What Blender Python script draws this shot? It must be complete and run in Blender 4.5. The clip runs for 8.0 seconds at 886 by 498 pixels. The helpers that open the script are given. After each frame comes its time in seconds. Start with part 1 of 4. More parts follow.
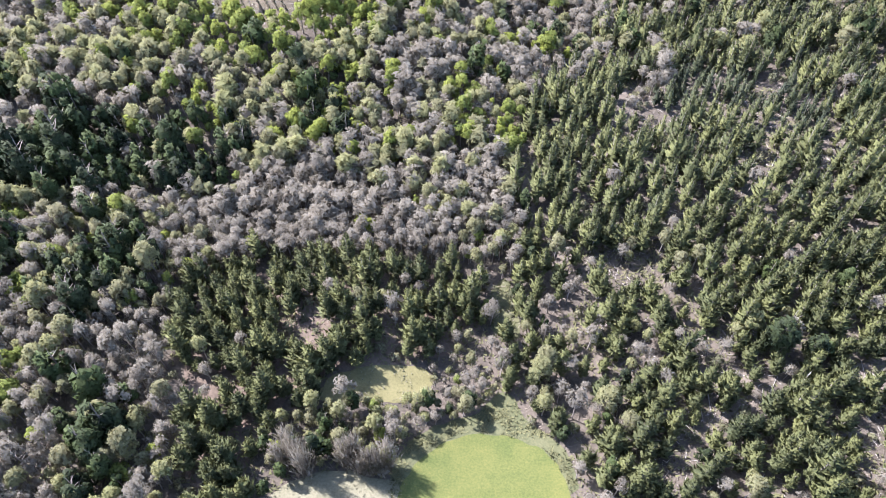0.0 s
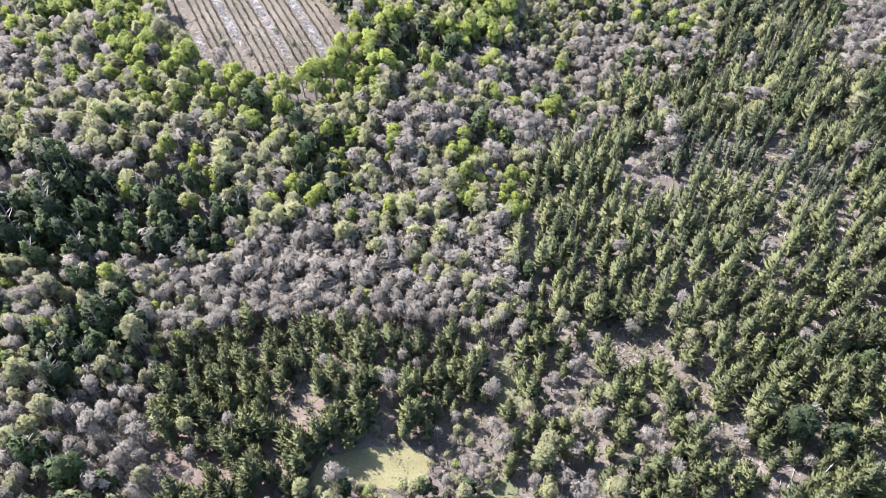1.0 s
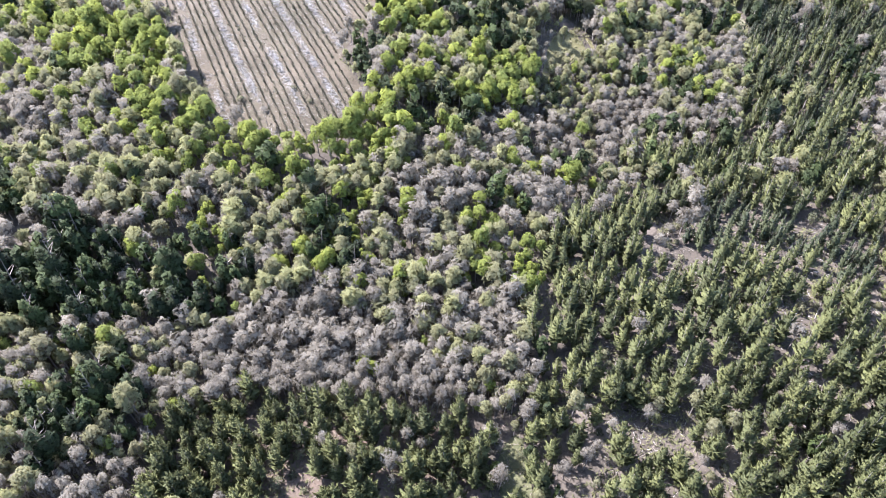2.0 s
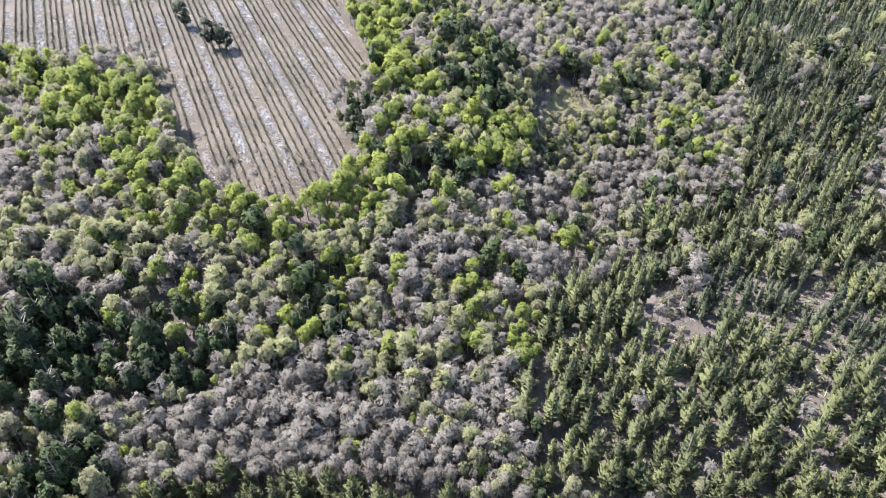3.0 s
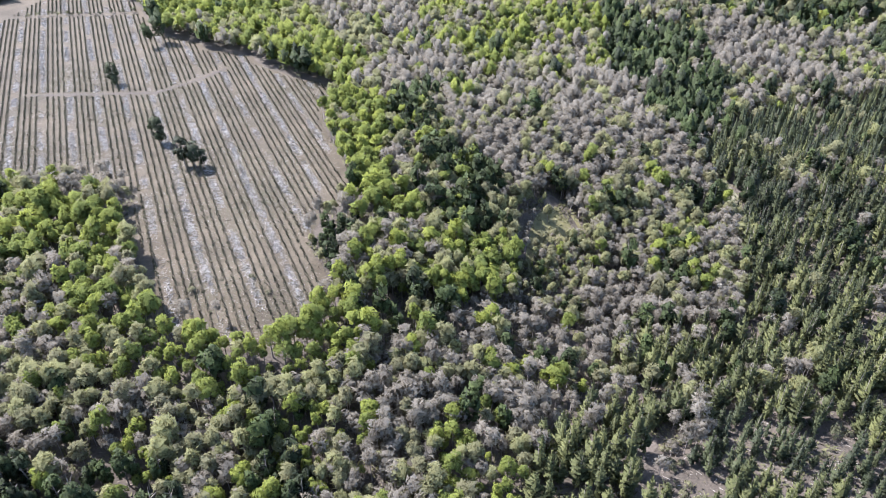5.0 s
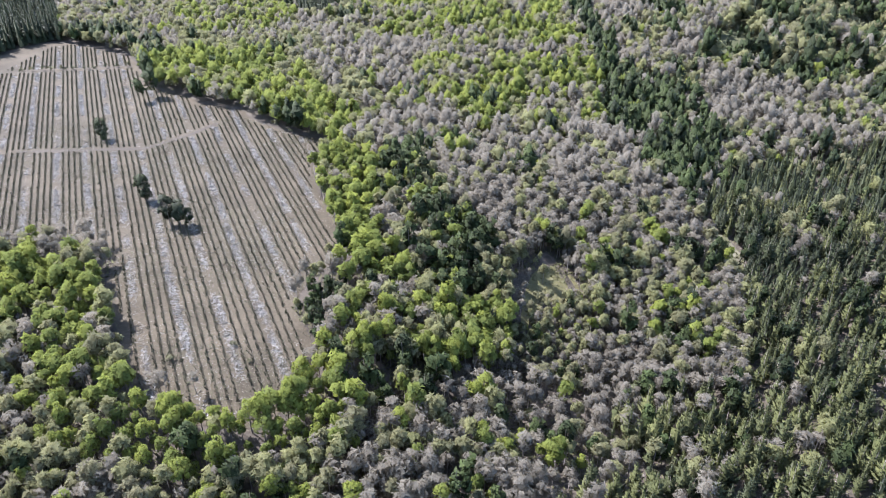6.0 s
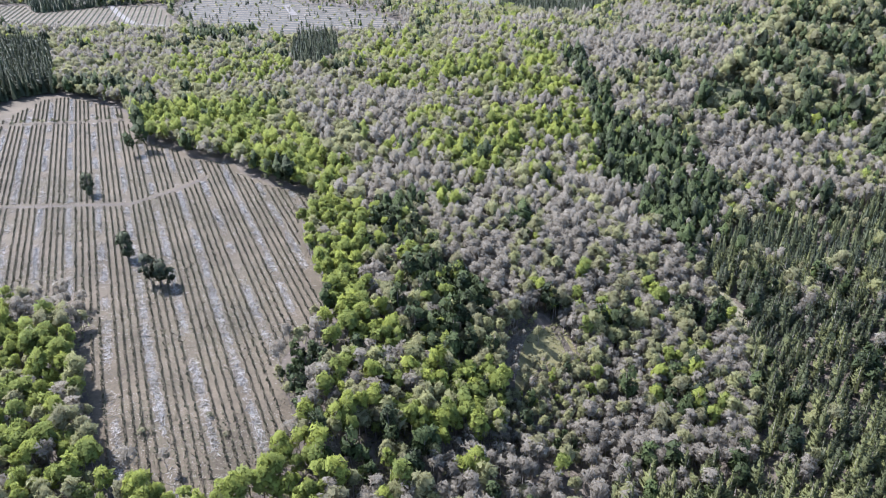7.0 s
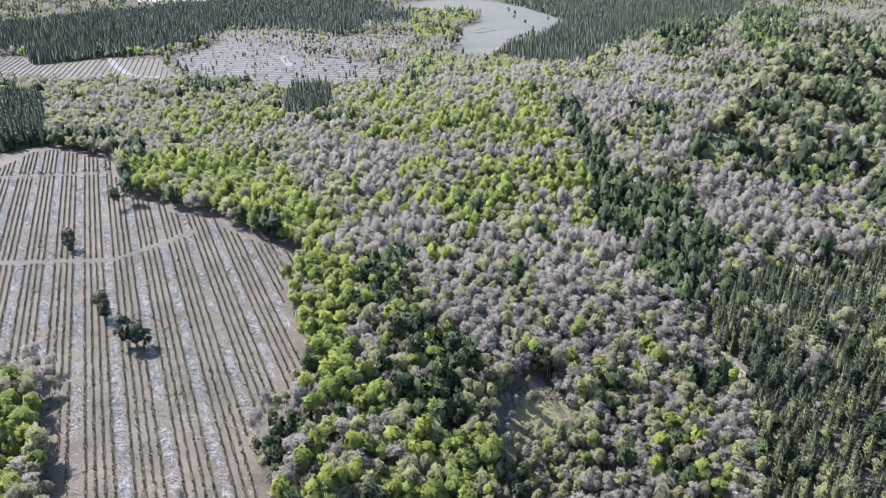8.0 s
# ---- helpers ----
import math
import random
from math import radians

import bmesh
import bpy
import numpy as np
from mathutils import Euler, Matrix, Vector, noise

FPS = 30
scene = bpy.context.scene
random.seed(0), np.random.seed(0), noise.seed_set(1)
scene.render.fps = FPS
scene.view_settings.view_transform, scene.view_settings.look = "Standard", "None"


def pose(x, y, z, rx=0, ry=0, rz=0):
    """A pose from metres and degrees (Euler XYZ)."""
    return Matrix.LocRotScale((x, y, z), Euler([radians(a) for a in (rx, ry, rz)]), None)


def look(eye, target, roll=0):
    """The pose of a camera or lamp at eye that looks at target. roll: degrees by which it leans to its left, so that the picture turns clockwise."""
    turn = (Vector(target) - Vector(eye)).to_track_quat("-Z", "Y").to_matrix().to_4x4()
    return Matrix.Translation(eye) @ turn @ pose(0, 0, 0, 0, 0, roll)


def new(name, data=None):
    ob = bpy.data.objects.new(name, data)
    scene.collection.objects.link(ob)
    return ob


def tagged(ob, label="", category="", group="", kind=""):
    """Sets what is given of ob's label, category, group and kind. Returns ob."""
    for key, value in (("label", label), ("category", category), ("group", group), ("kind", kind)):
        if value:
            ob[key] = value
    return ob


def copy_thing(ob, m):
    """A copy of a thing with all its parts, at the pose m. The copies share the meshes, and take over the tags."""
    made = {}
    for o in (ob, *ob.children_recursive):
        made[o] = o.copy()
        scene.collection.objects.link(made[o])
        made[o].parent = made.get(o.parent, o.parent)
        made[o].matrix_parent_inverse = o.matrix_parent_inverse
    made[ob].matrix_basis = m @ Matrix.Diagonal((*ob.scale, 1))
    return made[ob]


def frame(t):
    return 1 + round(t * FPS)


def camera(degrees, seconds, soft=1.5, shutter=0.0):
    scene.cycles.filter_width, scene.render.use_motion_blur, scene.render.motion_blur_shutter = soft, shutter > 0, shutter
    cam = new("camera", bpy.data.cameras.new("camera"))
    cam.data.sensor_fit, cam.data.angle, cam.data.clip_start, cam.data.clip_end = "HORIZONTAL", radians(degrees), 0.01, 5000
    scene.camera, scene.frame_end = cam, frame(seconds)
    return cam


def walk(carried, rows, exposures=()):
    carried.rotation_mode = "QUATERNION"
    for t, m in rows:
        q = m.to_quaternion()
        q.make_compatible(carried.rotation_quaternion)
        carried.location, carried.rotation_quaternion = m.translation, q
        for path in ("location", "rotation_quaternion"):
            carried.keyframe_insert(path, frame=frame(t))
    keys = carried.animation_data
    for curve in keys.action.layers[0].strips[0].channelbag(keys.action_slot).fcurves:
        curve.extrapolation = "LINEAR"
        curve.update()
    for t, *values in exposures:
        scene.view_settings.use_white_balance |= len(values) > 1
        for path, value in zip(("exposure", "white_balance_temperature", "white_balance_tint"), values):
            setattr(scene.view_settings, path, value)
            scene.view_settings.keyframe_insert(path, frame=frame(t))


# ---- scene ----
cam = camera(64.1, 8.0, soft=1.0)
METRES, EYE, TILT, LEAN, TURN = 105.0, 180.0, -52.0, 0.0, 0.0
ROWS = [
    (0.0, 0.0, 0.0, 0.0, 0.0, 0.0, -0.0),
    (0.5, 0.0108, 0.0371, 0.0462, 0.1, 1.72, 0.03),
    (1.0, 0.0212, 0.0748, 0.0918, 0.58, 3.41, -0.46),
    (1.5, 0.0327, 0.1132, 0.1386, 1.65, 5.06, -1.79),
    (3.0, 0.0724, 0.2264, 0.2775, 2.21, 10.28, -2.76),
    (3.5, 0.0835, 0.2647, 0.3261, 2.1, 12.05, -2.69),
    (4.0, 0.0952, 0.3032, 0.3742, 2.05, 13.86, -2.6),
    (4.5, 0.1068, 0.3415, 0.423, 2.02, 15.65, -2.51),
    (5.0, 0.1188, 0.3796, 0.4726, 2.0, 17.44, -2.43),
    (6.5, 0.1593, 0.4914, 0.622, 2.1, 22.78, -2.2),
    (7.0, 0.1747, 0.5292, 0.6712, 2.11, 24.6, -2.14),
    (7.5, 0.1907, 0.5669, 0.7197, 2.09, 26.47, -2.06),
    (8.0, 0.2083, 0.6045, 0.7681, 2.07, 28.29, -1.97),
]
walk(cam, [(t, pose(0, 0, EYE, TILT, LEAN, TURN) @ pose(METRES * x, METRES * y, METRES * z, 90 + pitch, roll, yaw)) for t, x, y, z, yaw, pitch, roll in ROWS], exposures=[(0.0, 2.40, 6000, 18), (1.5, 2.48, 5980, 18), (3.5, 2.21, 5980, 16), (5.0, 2.02, 5980, 15), (6.5, 1.87, 5880, 14), (8.0, 1.98, 5750, 14)])

# ---- light ----
world = bpy.data.worlds.new("world")
scene.world = world
world.use_nodes = True
nt = world.node_tree
sky = nt.nodes.new("ShaderNodeTexSky")
sky.sky_type = "NISHITA"
sky.sun_disc = False
SUN_ELEVATION, SUN_FROM = 50.0, Vector((-0.86, 0.51))
sky.sun_elevation = radians(SUN_ELEVATION)
sky.sun_rotation = math.atan2(SUN_FROM.x, SUN_FROM.y)
nt.links.new(sky.outputs["Color"], nt.nodes["Background"].inputs["Color"])
nt.nodes["Background"].inputs["Strength"].default_value = 0.128
sun = new("sun", bpy.data.lights.new("sun", "SUN"))
sun.data.energy, sun.data.angle, sun.data.color = 4.3, radians(0.53), (1.0, 0.962, 0.945)
flat = SUN_FROM.normalized() * math.cos(radians(SUN_ELEVATION))
sun.matrix_world = look((flat.x * 300, flat.y * 300, 300 * math.sin(radians(SUN_ELEVATION))), (0, 0, 0))


# ---- materials ----
def material(name, low, high, scale, rough=0.9, fine=None, through_light=0.0, bump=0.0, per_tree=False, spread=0.0, speckle=0.25, sheer=0.0, holes=0.0, grain=2.6):
    """Two colours mixed by noise at two sizes; leaves also let light through."""
    m = bpy.data.materials.new(name)
    m.use_nodes = True
    t = m.node_tree
    n, link = t.nodes, t.links.new
    bsdf, out = n["Principled BSDF"], n["Material Output"]
    bsdf.inputs["Roughness"].default_value = rough
    bsdf.inputs["Specular IOR Level"].default_value = 0.25
    geo = n.new("ShaderNodeNewGeometry")
    big, small = n.new("ShaderNodeTexNoise"), n.new("ShaderNodeTexNoise")
    big.inputs["Scale"].default_value, big.inputs["Detail"].default_value = scale, 3
    small.inputs["Scale"].default_value, small.inputs["Detail"].default_value = fine or scale * 9, 4
    link(geo.outputs["Position"], big.inputs["Vector"])
    link(geo.outputs["Position"], small.inputs["Vector"])
    add = n.new("ShaderNodeMath")
    add.operation = "MULTIPLY_ADD"
    add.inputs[1].default_value = 0.5
    link(small.outputs["Fac"], add.inputs[0])
    half = n.new("ShaderNodeMath")
    half.operation = "MULTIPLY"
    half.inputs[1].default_value = 0.5
    link(big.outputs["Fac"], half.inputs[0])
    link(half.outputs[0], add.inputs[2])
    last = add
    if per_tree:
        tint, info = n.new("ShaderNodeAttribute"), n.new("ShaderNodeObjectInfo")
        tint.attribute_name = "tint"
        total, wrap = n.new("ShaderNodeMath"), n.new("ShaderNodeMath")
        total.operation, wrap.operation = "ADD", "FRACT"
        link(tint.outputs["Fac"], total.inputs[0])
        link(info.outputs["Random"], total.inputs[1])
        link(total.outputs[0], wrap.inputs[0])
        mixed = n.new("ShaderNodeMix")
        mixed.inputs[0].default_value = 0.45
        link(last.outputs[0], mixed.inputs[2])
        link(wrap.outputs[0], mixed.inputs[3])
        each = n.new("ShaderNodeMath")
        each.operation, each.inputs[1].default_value, each.inputs[2].default_value = "MULTIPLY_ADD", speckle, -speckle / 2
        link(geo.outputs["Random Per Island"], each.inputs[0])
        last = n.new("ShaderNodeMath")
        last.operation = "ADD"
        link(mixed.outputs[0], last.inputs[0])
        link(each.outputs[0], last.inputs[1])
    ramp = n.new("ShaderNodeValToRGB")
    ramp.color_ramp.elements[0].position, ramp.color_ramp.elements[1].position = 0.28 - spread, 0.72 + spread
    ramp.color_ramp.elements[0].color, ramp.color_ramp.elements[1].color = (*low, 1), (*high, 1)
    link(last.outputs[0], ramp.inputs["Fac"])
    link(ramp.outputs["Color"], bsdf.inputs["Base Color"])
    if bump:
        b = n.new("ShaderNodeBump")
        b.inputs["Strength"].default_value, b.inputs["Distance"].default_value = bump, 0.3
        link(small.outputs["Fac"], b.inputs["Height"])
        link(b.outputs["Normal"], bsdf.inputs["Normal"])
    if through_light:
        tr, mx = n.new("ShaderNodeBsdfTranslucent"), n.new("ShaderNodeMixShader")
        link(ramp.outputs["Color"], tr.inputs["Color"])
        mx.inputs["Fac"].default_value = through_light
        link(bsdf.outputs["BSDF"], mx.inputs[1])
        link(tr.outputs["BSDF"], mx.inputs[2])
        last = mx
        if holes:
            # ragged gaps between leaves and twigs
            lace, cut = n.new("ShaderNodeTexNoise"), n.new("ShaderNodeMapRange")
            lace.inputs["Scale"].default_value, lace.inputs["Detail"].default_value = grain, 1.5
            link(geo.outputs["Position"], lace.inputs["Vector"])
            edge = 0.5 + 0.36 * (holes - 0.5)
            cut.inputs["From Min"].default_value, cut.inputs["From Max"].default_value = edge - 0.03, edge + 0.03
            cut.inputs["To Min"].default_value, cut.inputs["To Max"].default_value = 1.0, sheer
            link(lace.outputs["Fac"], cut.inputs["Value"])
            clear, last = n.new("ShaderNodeBsdfTransparent"), n.new("ShaderNodeMixShader")
            link(cut.outputs["Result"], last.inputs["Fac"])
            link(mx.outputs["Shader"], last.inputs[1])
            link(clear.outputs["BSDF"], last.inputs[2])
        link(last.outputs[0], out.inputs["Surface"])
    return m


litter = material("forest_floor", (0.027, 0.023, 0.018), (0.11, 0.09, 0.07), 0.12, fine=1.3, bump=0.6)
soil = material("field_soil", (0.034, 0.027, 0.017), (0.11, 0.088, 0.06), 0.06, fine=0.9, bump=0.5)
track_soil = material("track_soil", (0.05, 0.041, 0.032), (0.088, 0.072, 0.057), 0.1, fine=2.0, bump=0.3)
lush = material("lush_grass", (0.032, 0.05, 0.011), (0.1, 0.098, 0.027), 0.12, fine=1.8, bump=0.3)
rank = material("rank_grass", (0.036, 0.044, 0.018), (0.095, 0.092, 0.047), 0.16, fine=1.7, bump=0.6)
dry = material("dry_grass", (0.088, 0.085, 0.05), (0.175, 0.16, 0.108), 0.11, fine=1.7, bump=0.4)
golden = material("golden_grass", (0.08, 0.075, 0.031), (0.155, 0.138, 0.064), 0.12, fine=1.7, bump=0.4)
pale_pasture = material("pale_pasture", (0.048, 0.049, 0.034), (0.086, 0.078, 0.058), 0.012, fine=0.2)
cutover = material("cutover_ground", (0.03, 0.031, 0.024), (0.064, 0.06, 0.049), 0.03, fine=0.25)
pale_earth = material("pale_earth", (0.066, 0.055, 0.043), (0.135, 0.112, 0.09), 0.15, fine=1.4, bump=0.5)
bark = material("bark", (0.10, 0.085, 0.075), (0.26, 0.23, 0.21), 0.5, fine=6, bump=0.4)
dead_wood = material("dead_wood", (0.2, 0.182, 0.162), (0.38, 0.35, 0.315), 0.5, fine=5)
weeds = material("row_weeds", (0.036, 0.037, 0.021), (0.105, 0.1, 0.055), 0.3, fine=3)
slash = material("slash_wood", (0.11, 0.10, 0.088), (0.46, 0.435, 0.395), 0.35, fine=2.5)
brush = material("dry_brush", (0.08, 0.068, 0.052), (0.2, 0.166, 0.132), 0.3, fine=2.0)
gravel = material("gravel", (0.09, 0.082, 0.072), (0.145, 0.132, 0.118), 0.1, fine=1.5)
white_line = material("white_line", (0.7, 0.7, 0.68), (0.8, 0.8, 0.78), 0.5)
CROWN = {
    "bare": material("bare_twigs", (0.162, 0.144, 0.115), (0.232, 0.211, 0.171), 0.06, fine=1.6, through_light=0.5, speckle=0.1, holes=0.36, grain=2.6, sheer=0.17, per_tree=True, spread=0.1),
    "budding": material("budding_twigs", (0.156, 0.146, 0.089), (0.222, 0.225, 0.097), 0.06, fine=1.6, through_light=0.5, speckle=0.1, holes=0.34, grain=2.2, sheer=0.1, per_tree=True, spread=0.1),
    "leafing": material("young_leaves", (0.119, 0.145, 0.04), (0.224, 0.25, 0.05), 0.06, fine=1.6, through_light=0.5, speckle=0.1, holes=0.33, grain=2.0, sheer=0.05, per_tree=True, spread=0.1),
    "evergreen": material("evergreen_leaves", (0.007, 0.011, 0.004), (0.04, 0.056, 0.014), 0.06, fine=2.0, rough=0.8, through_light=0.08, holes=0.3, grain=1.8, per_tree=True, spread=0.1),
    "pine": material("pine_needles", (0.03, 0.037, 0.014), (0.104, 0.11, 0.038), 0.06, fine=2.0, rough=0.75, through_light=0.15, holes=0.22, grain=2.2, per_tree=True, spread=0.1),
    "fir": material("fir_needles", (0.014, 0.02, 0.01), (0.05, 0.058, 0.022), 0.06, fine=2.0, rough=0.7, through_light=0.08, holes=0.22, grain=2.2, per_tree=True, spread=0.1),
    "shrub": material("shrub_leaves", (0.055, 0.06, 0.033), (0.16, 0.15, 0.082), 0.1, fine=2.0, through_light=0.15, holes=0.35, grain=2.4, per_tree=True, spread=0.1),
}


# ---- ground ----
def ground_height(x, y):
    """The lie of the land: a plateau, a hollow with a creek, a ridge and a far hill."""
    def knoll(a, b, r):
        return np.exp(-((x - a) ** 2 + (y - b) ** 2) / (r * r))
    rise = 1 / (1 + np.exp(-np.clip((-0.8 * x + 0.6 * y - 155) / 22, -50, 50)))
    far = 1 / (1 + np.exp(-np.clip((y - 420) / 60, -50, 50)))
    h = 2.5 + 20 * rise + 4.5 * far * rise
    h = h - 12.7 * knoll(60, 275, 55) - 16 * knoll(-80, 165, 70) - 12 * knoll(13, 108, 55) - 7 * knoll(40, 430, 90)
    h = h - 13.6 * knoll(165, 500, 110) + 3 * knoll(-40, 230, 60) + 6 * knoll(-28, 122, 22)
    h = h + 22 * knoll(275, 1008, 80)
    h = h + 26 * knoll(402, 1089, 95)
    return h + 15 * knoll(50, 720, 170) + 30 * knoll(430, 900, 270) - 14 * rise * knoll(-210, 170, 90)


# the plan: outlines of open ground and of the kinds of wood, in metres
EARTH_A = [(82, 98), (90, 98), (89, 90), (84, 82), (77, 78), (71, 75), (70, 79), (79, 86)]
EARTH_B = [(109, 96), (131, 99), (126, 87), (110, 88)]
EARTH_C = [(38, 147), (43, 146), (47, 133), (44, 129), (37, 132)]
EARTH_D = [(124, 177), (142, 183), (142, 177), (129, 174)]
FIELD = [(-366, 560), (-356, 628), (-337, 651), (-255, 609), (-228, 564), (-209, 533), (-173, 516), (-165, 503), (-133, 495), (-125, 480), (-99, 461), (-79, 454), (-71, 446), (-72, 415), (-65, 390), (-49, 355), (-43, 338), (-47, 323), (-53, 307), (-55, 293), (-45, 278), (-41, 269), (-38, 273), (-43, 253), (-47, 240), (-54, 235), (-69, 236), (-80, 237), (-93, 240), (-119, 283), (-133, 304), (-138, 326), (-144, 326), (-174, 332), (-198, 329), (-234, 325)]
GRASS = [(-9, 69), (-4, 75), (4, 81), (14, 81), (21, 79), (28, 75), (32, 68), (33, 60), (31, 50), (-12, 50), (-12, 62)]
VERGE = [(-14, 68), (-11, 77), (-1, 84), (10, 87), (14, 93), (20, 95), (23, 85), (32, 78), (35, 70), (36, 61), (-14, 60)]
PASTURE = [(-45, 61), (-39, 66), (-27, 69), (-21, 68), (-10, 66), (-9, 50), (-50, 50)]
MEADOW_A = [(-38, 90), (-33, 97), (-24, 101), (-16, 103), (-4, 103), (-3, 95), (-10, 90), (-17, 91), (-30, 89)]
PASTFAR = [(-195, 1944), (-145, 1792), (-53, 1750), (22, 1748), (22, 1575), (-14, 1478), (-14, 1248), (-22, 1071), (23, 1048), (38, 1068), (71, 1240), (128, 1357), (195, 1540), (180, 1647), (140, 1840), (93, 1995), (14, 2145), (-115, 2112)]
ROWS_A = [(-540, 903), (-419, 902), (-379, 900), (-343, 886), (-313, 899), (-391, 1036), (-437, 1117), (-498, 1106), (-507, 1101), (-577, 1046), (-632, 1116), (-672, 1100)]
CREEK = [(14, 128), (18, 134), (22, 135), (23, 124), (25, 114), (21, 112), (15, 116)]
MEADOW_B = [(39, 337), (45, 346), (49, 346), (58, 342), (61, 333), (54, 324), (49, 325), (44, 322), (40, 313), (34, 306), (34, 317)]
STRIP = [(130, 408), (137, 406), (143, 378), (142, 364), (133, 363), (129, 380)]
CLEAR_C = [(183, 639), (219, 662), (233, 636), (221, 611), (190, 603), (177, 614)]
FELLED = [(-415, 1105), (-407, 1178), (-397, 1264), (-328, 1219), (-247, 1142), (-174, 1104), (-129, 1071), (-42, 892), (-75, 875), (-127, 857), (-171, 835), (-205, 852), (-266, 905), (-320, 927)]
OPEN = [FIELD, GRASS, VERGE, PASTURE, MEADOW_A, PASTFAR, ROWS_A]
HILLSIDE = [(176, 597), (198, 652), (259, 746), (325, 878), (532, 1144), (756, 1350), (339, 596), (288, 606), (221, 601)]
# outline, spacing, growth, gaps, shares of bare, budding, leafing, evergreen, pine, shrub, fir
WOODS = []


def wood(outline, spacing, grown, gaps, *shares):
    WOODS.append((np.array(outline, float), spacing, grown, gaps, np.array(shares)))


wood(EARTH_A, 5.5, 0.7, 0.0, 0.25, 0.1, 0, 0, 0.15, 0.5, 0)
wood(EARTH_B, 5.5, 0.7, 0.0, 0.25, 0.1, 0, 0, 0.2, 0.45, 0)
wood(EARTH_C, 4.4, 0.8, 0.0, 0.2, 0.1, 0, 0, 0.35, 0.35, 0)
wood(EARTH_D, 5, 0.8, 0.0, 0.2, 0.1, 0, 0, 0.3, 0.4, 0)
wood(CREEK, 7, 1.0, 0.0, 0, 0, 0, 0, 0, 1, 0)
wood(STRIP, 7, 0.6, 0.0, 0.1, 0.2, 0, 0, 0, 0.7, 0)
wood(CLEAR_C, 8, 0.6, 0.0, 0, 0.1, 0, 0.7, 0, 0.2, 0)
wood(MEADOW_B, 16, 1.0, 0.0, 0, 0.3, 0.1, 0, 0, 0.6, 0)
wood(FELLED, 14, 0.6, 0.0, 0.15, 0.2, 0.04, 0.08, 0, 0.4, 0.13)
wood([(37, 344), (45, 354), (49, 346), (39, 337), (34, 318), (30, 319), (32, 333)], 5.5, 0.55, 0.0, 0.6, 0.3, 0, 0, 0, 0.1, 0)
wood([(30, 282), (64, 282), (68, 300), (64, 330), (56, 330), (40, 322), (34, 314), (28, 300)], 2.8, 0.6, 0.0, 0.3, 0.4, 0.06, 0.027, 0, 0.18, 0)
wood([(-44, 85), (-29, 87), (-13, 89), (-4, 91), (16, 94), (17, 88), (3, 84), (-10, 76), (-14, 71), (-27, 71), (-36, 68), (-43, 63), (-48, 75)], 2.9, 0.7, 0.0, 0.1, 0.4, 0.05, 0.2, 0, 0.25, 0)
wood([(-7, 103), (3, 112), (15, 112), (20, 104), (17, 94), (-4, 92)], 4.2, 0.65, 0.0, 0.4, 0.3, 0.06, 0.045, 0, 0.14, 0)
wood([(-54, 287), (-48, 303), (-37, 306), (-33, 298), (-37, 284), (-37, 269), (-45, 273)], 4.0, 0.62, 0.0, 0, 0.08, 0, 0.92, 0, 0, 0)
wood([(0, 214), (19, 224), (31, 210), (29, 181), (14, 176), (3, 178), (4, 197)], 4.59, 1.0, 0.0, 0.15, 0.3, 0.45, 0.045, 0, 0, 0)
wood([(-157, 179), (-139, 183), (-126, 195), (-108, 190), (-94, 179), (-75, 179), (-71, 169), (-77, 164), (-91, 160), (-107, 158), (-121, 156), (-147, 154)], 4.5, 1.22, 0.0, 0.1, 0.05, 0.01, 0.84, 0, 0, 0)
wood([(-110, 134), (-98, 145), (-86, 131), (-86, 117), (-90, 110), (-90, 95), (-82, 87), (-84, 75), (-77, 56), (-89, 56), (-98, 74), (-107, 93), (-105, 108), (-113, 126)], 4.2, 1.1, 0.0, 0.28, 0.22, 0.02, 0.48, 0, 0, 0)
wood([(-84, 128), (-61, 142), (-48, 140), (-15, 140), (3, 140), (13, 131), (13, 111), (-4, 100), (-35, 89), (-47, 80), (-48, 55), (-65, 55), (-79, 103)], 4.3, 0.95, 0.22, 0.03, 0.02, 0, 0, 0.92, 0.03, 0)
wood([(-76, 185), (-37, 194), (3, 192), (23, 163), (25, 144), (14, 137), (3, 140), (-15, 140), (-48, 140), (-61, 142), (-84, 128), (-90, 141), (-93, 162), (-73, 164)], 3.61, 1.0, 0.0, 0.7, 0.21, 0.04, 0.023, 0, 0, 0)
wood([(-231, 573), (-204, 595), (-147, 573), (-119, 559), (-83, 512), (-72, 478), (-45, 481), (-38, 456), (-44, 435), (-37, 392), (-28, 372), (-34, 352), (-23, 337), (-8, 321), (-6, 307), (-18, 304), (-30, 307), (-39, 327), (-42, 342), (-60, 376), (-68, 412), (-68, 445), (-93, 465), (-126, 486), (-172, 517), (-203, 527)], 4.76, 1.0, 0.0, 0.04, 0.2, 0.73, 0.013, 0, 0, 0)
wood([(-43, 470), (-20, 460), (-14, 415), (3, 379), (13, 353), (22, 347), (25, 333), (18, 313), (8, 306), (-2, 308), (-8, 321), (-23, 337), (-33, 371), (-33, 405)], 4.0, 1.05, 0.0, 0.24, 0.28, 0.12, 0.36, 0, 0, 0)
wood([(-170, 305), (-150, 314), (-133, 306), (-121, 283), (-106, 264), (-92, 240), (-71, 243), (-46, 245), (-31, 258), (-21, 242), (-30, 229), (-47, 223), (-90, 215), (-117, 223), (-133, 241), (-139, 276), (-162, 290)], 4.59, 1.0, 0.0, 0.06, 0.2, 0.71, 0.013, 0, 0, 0)
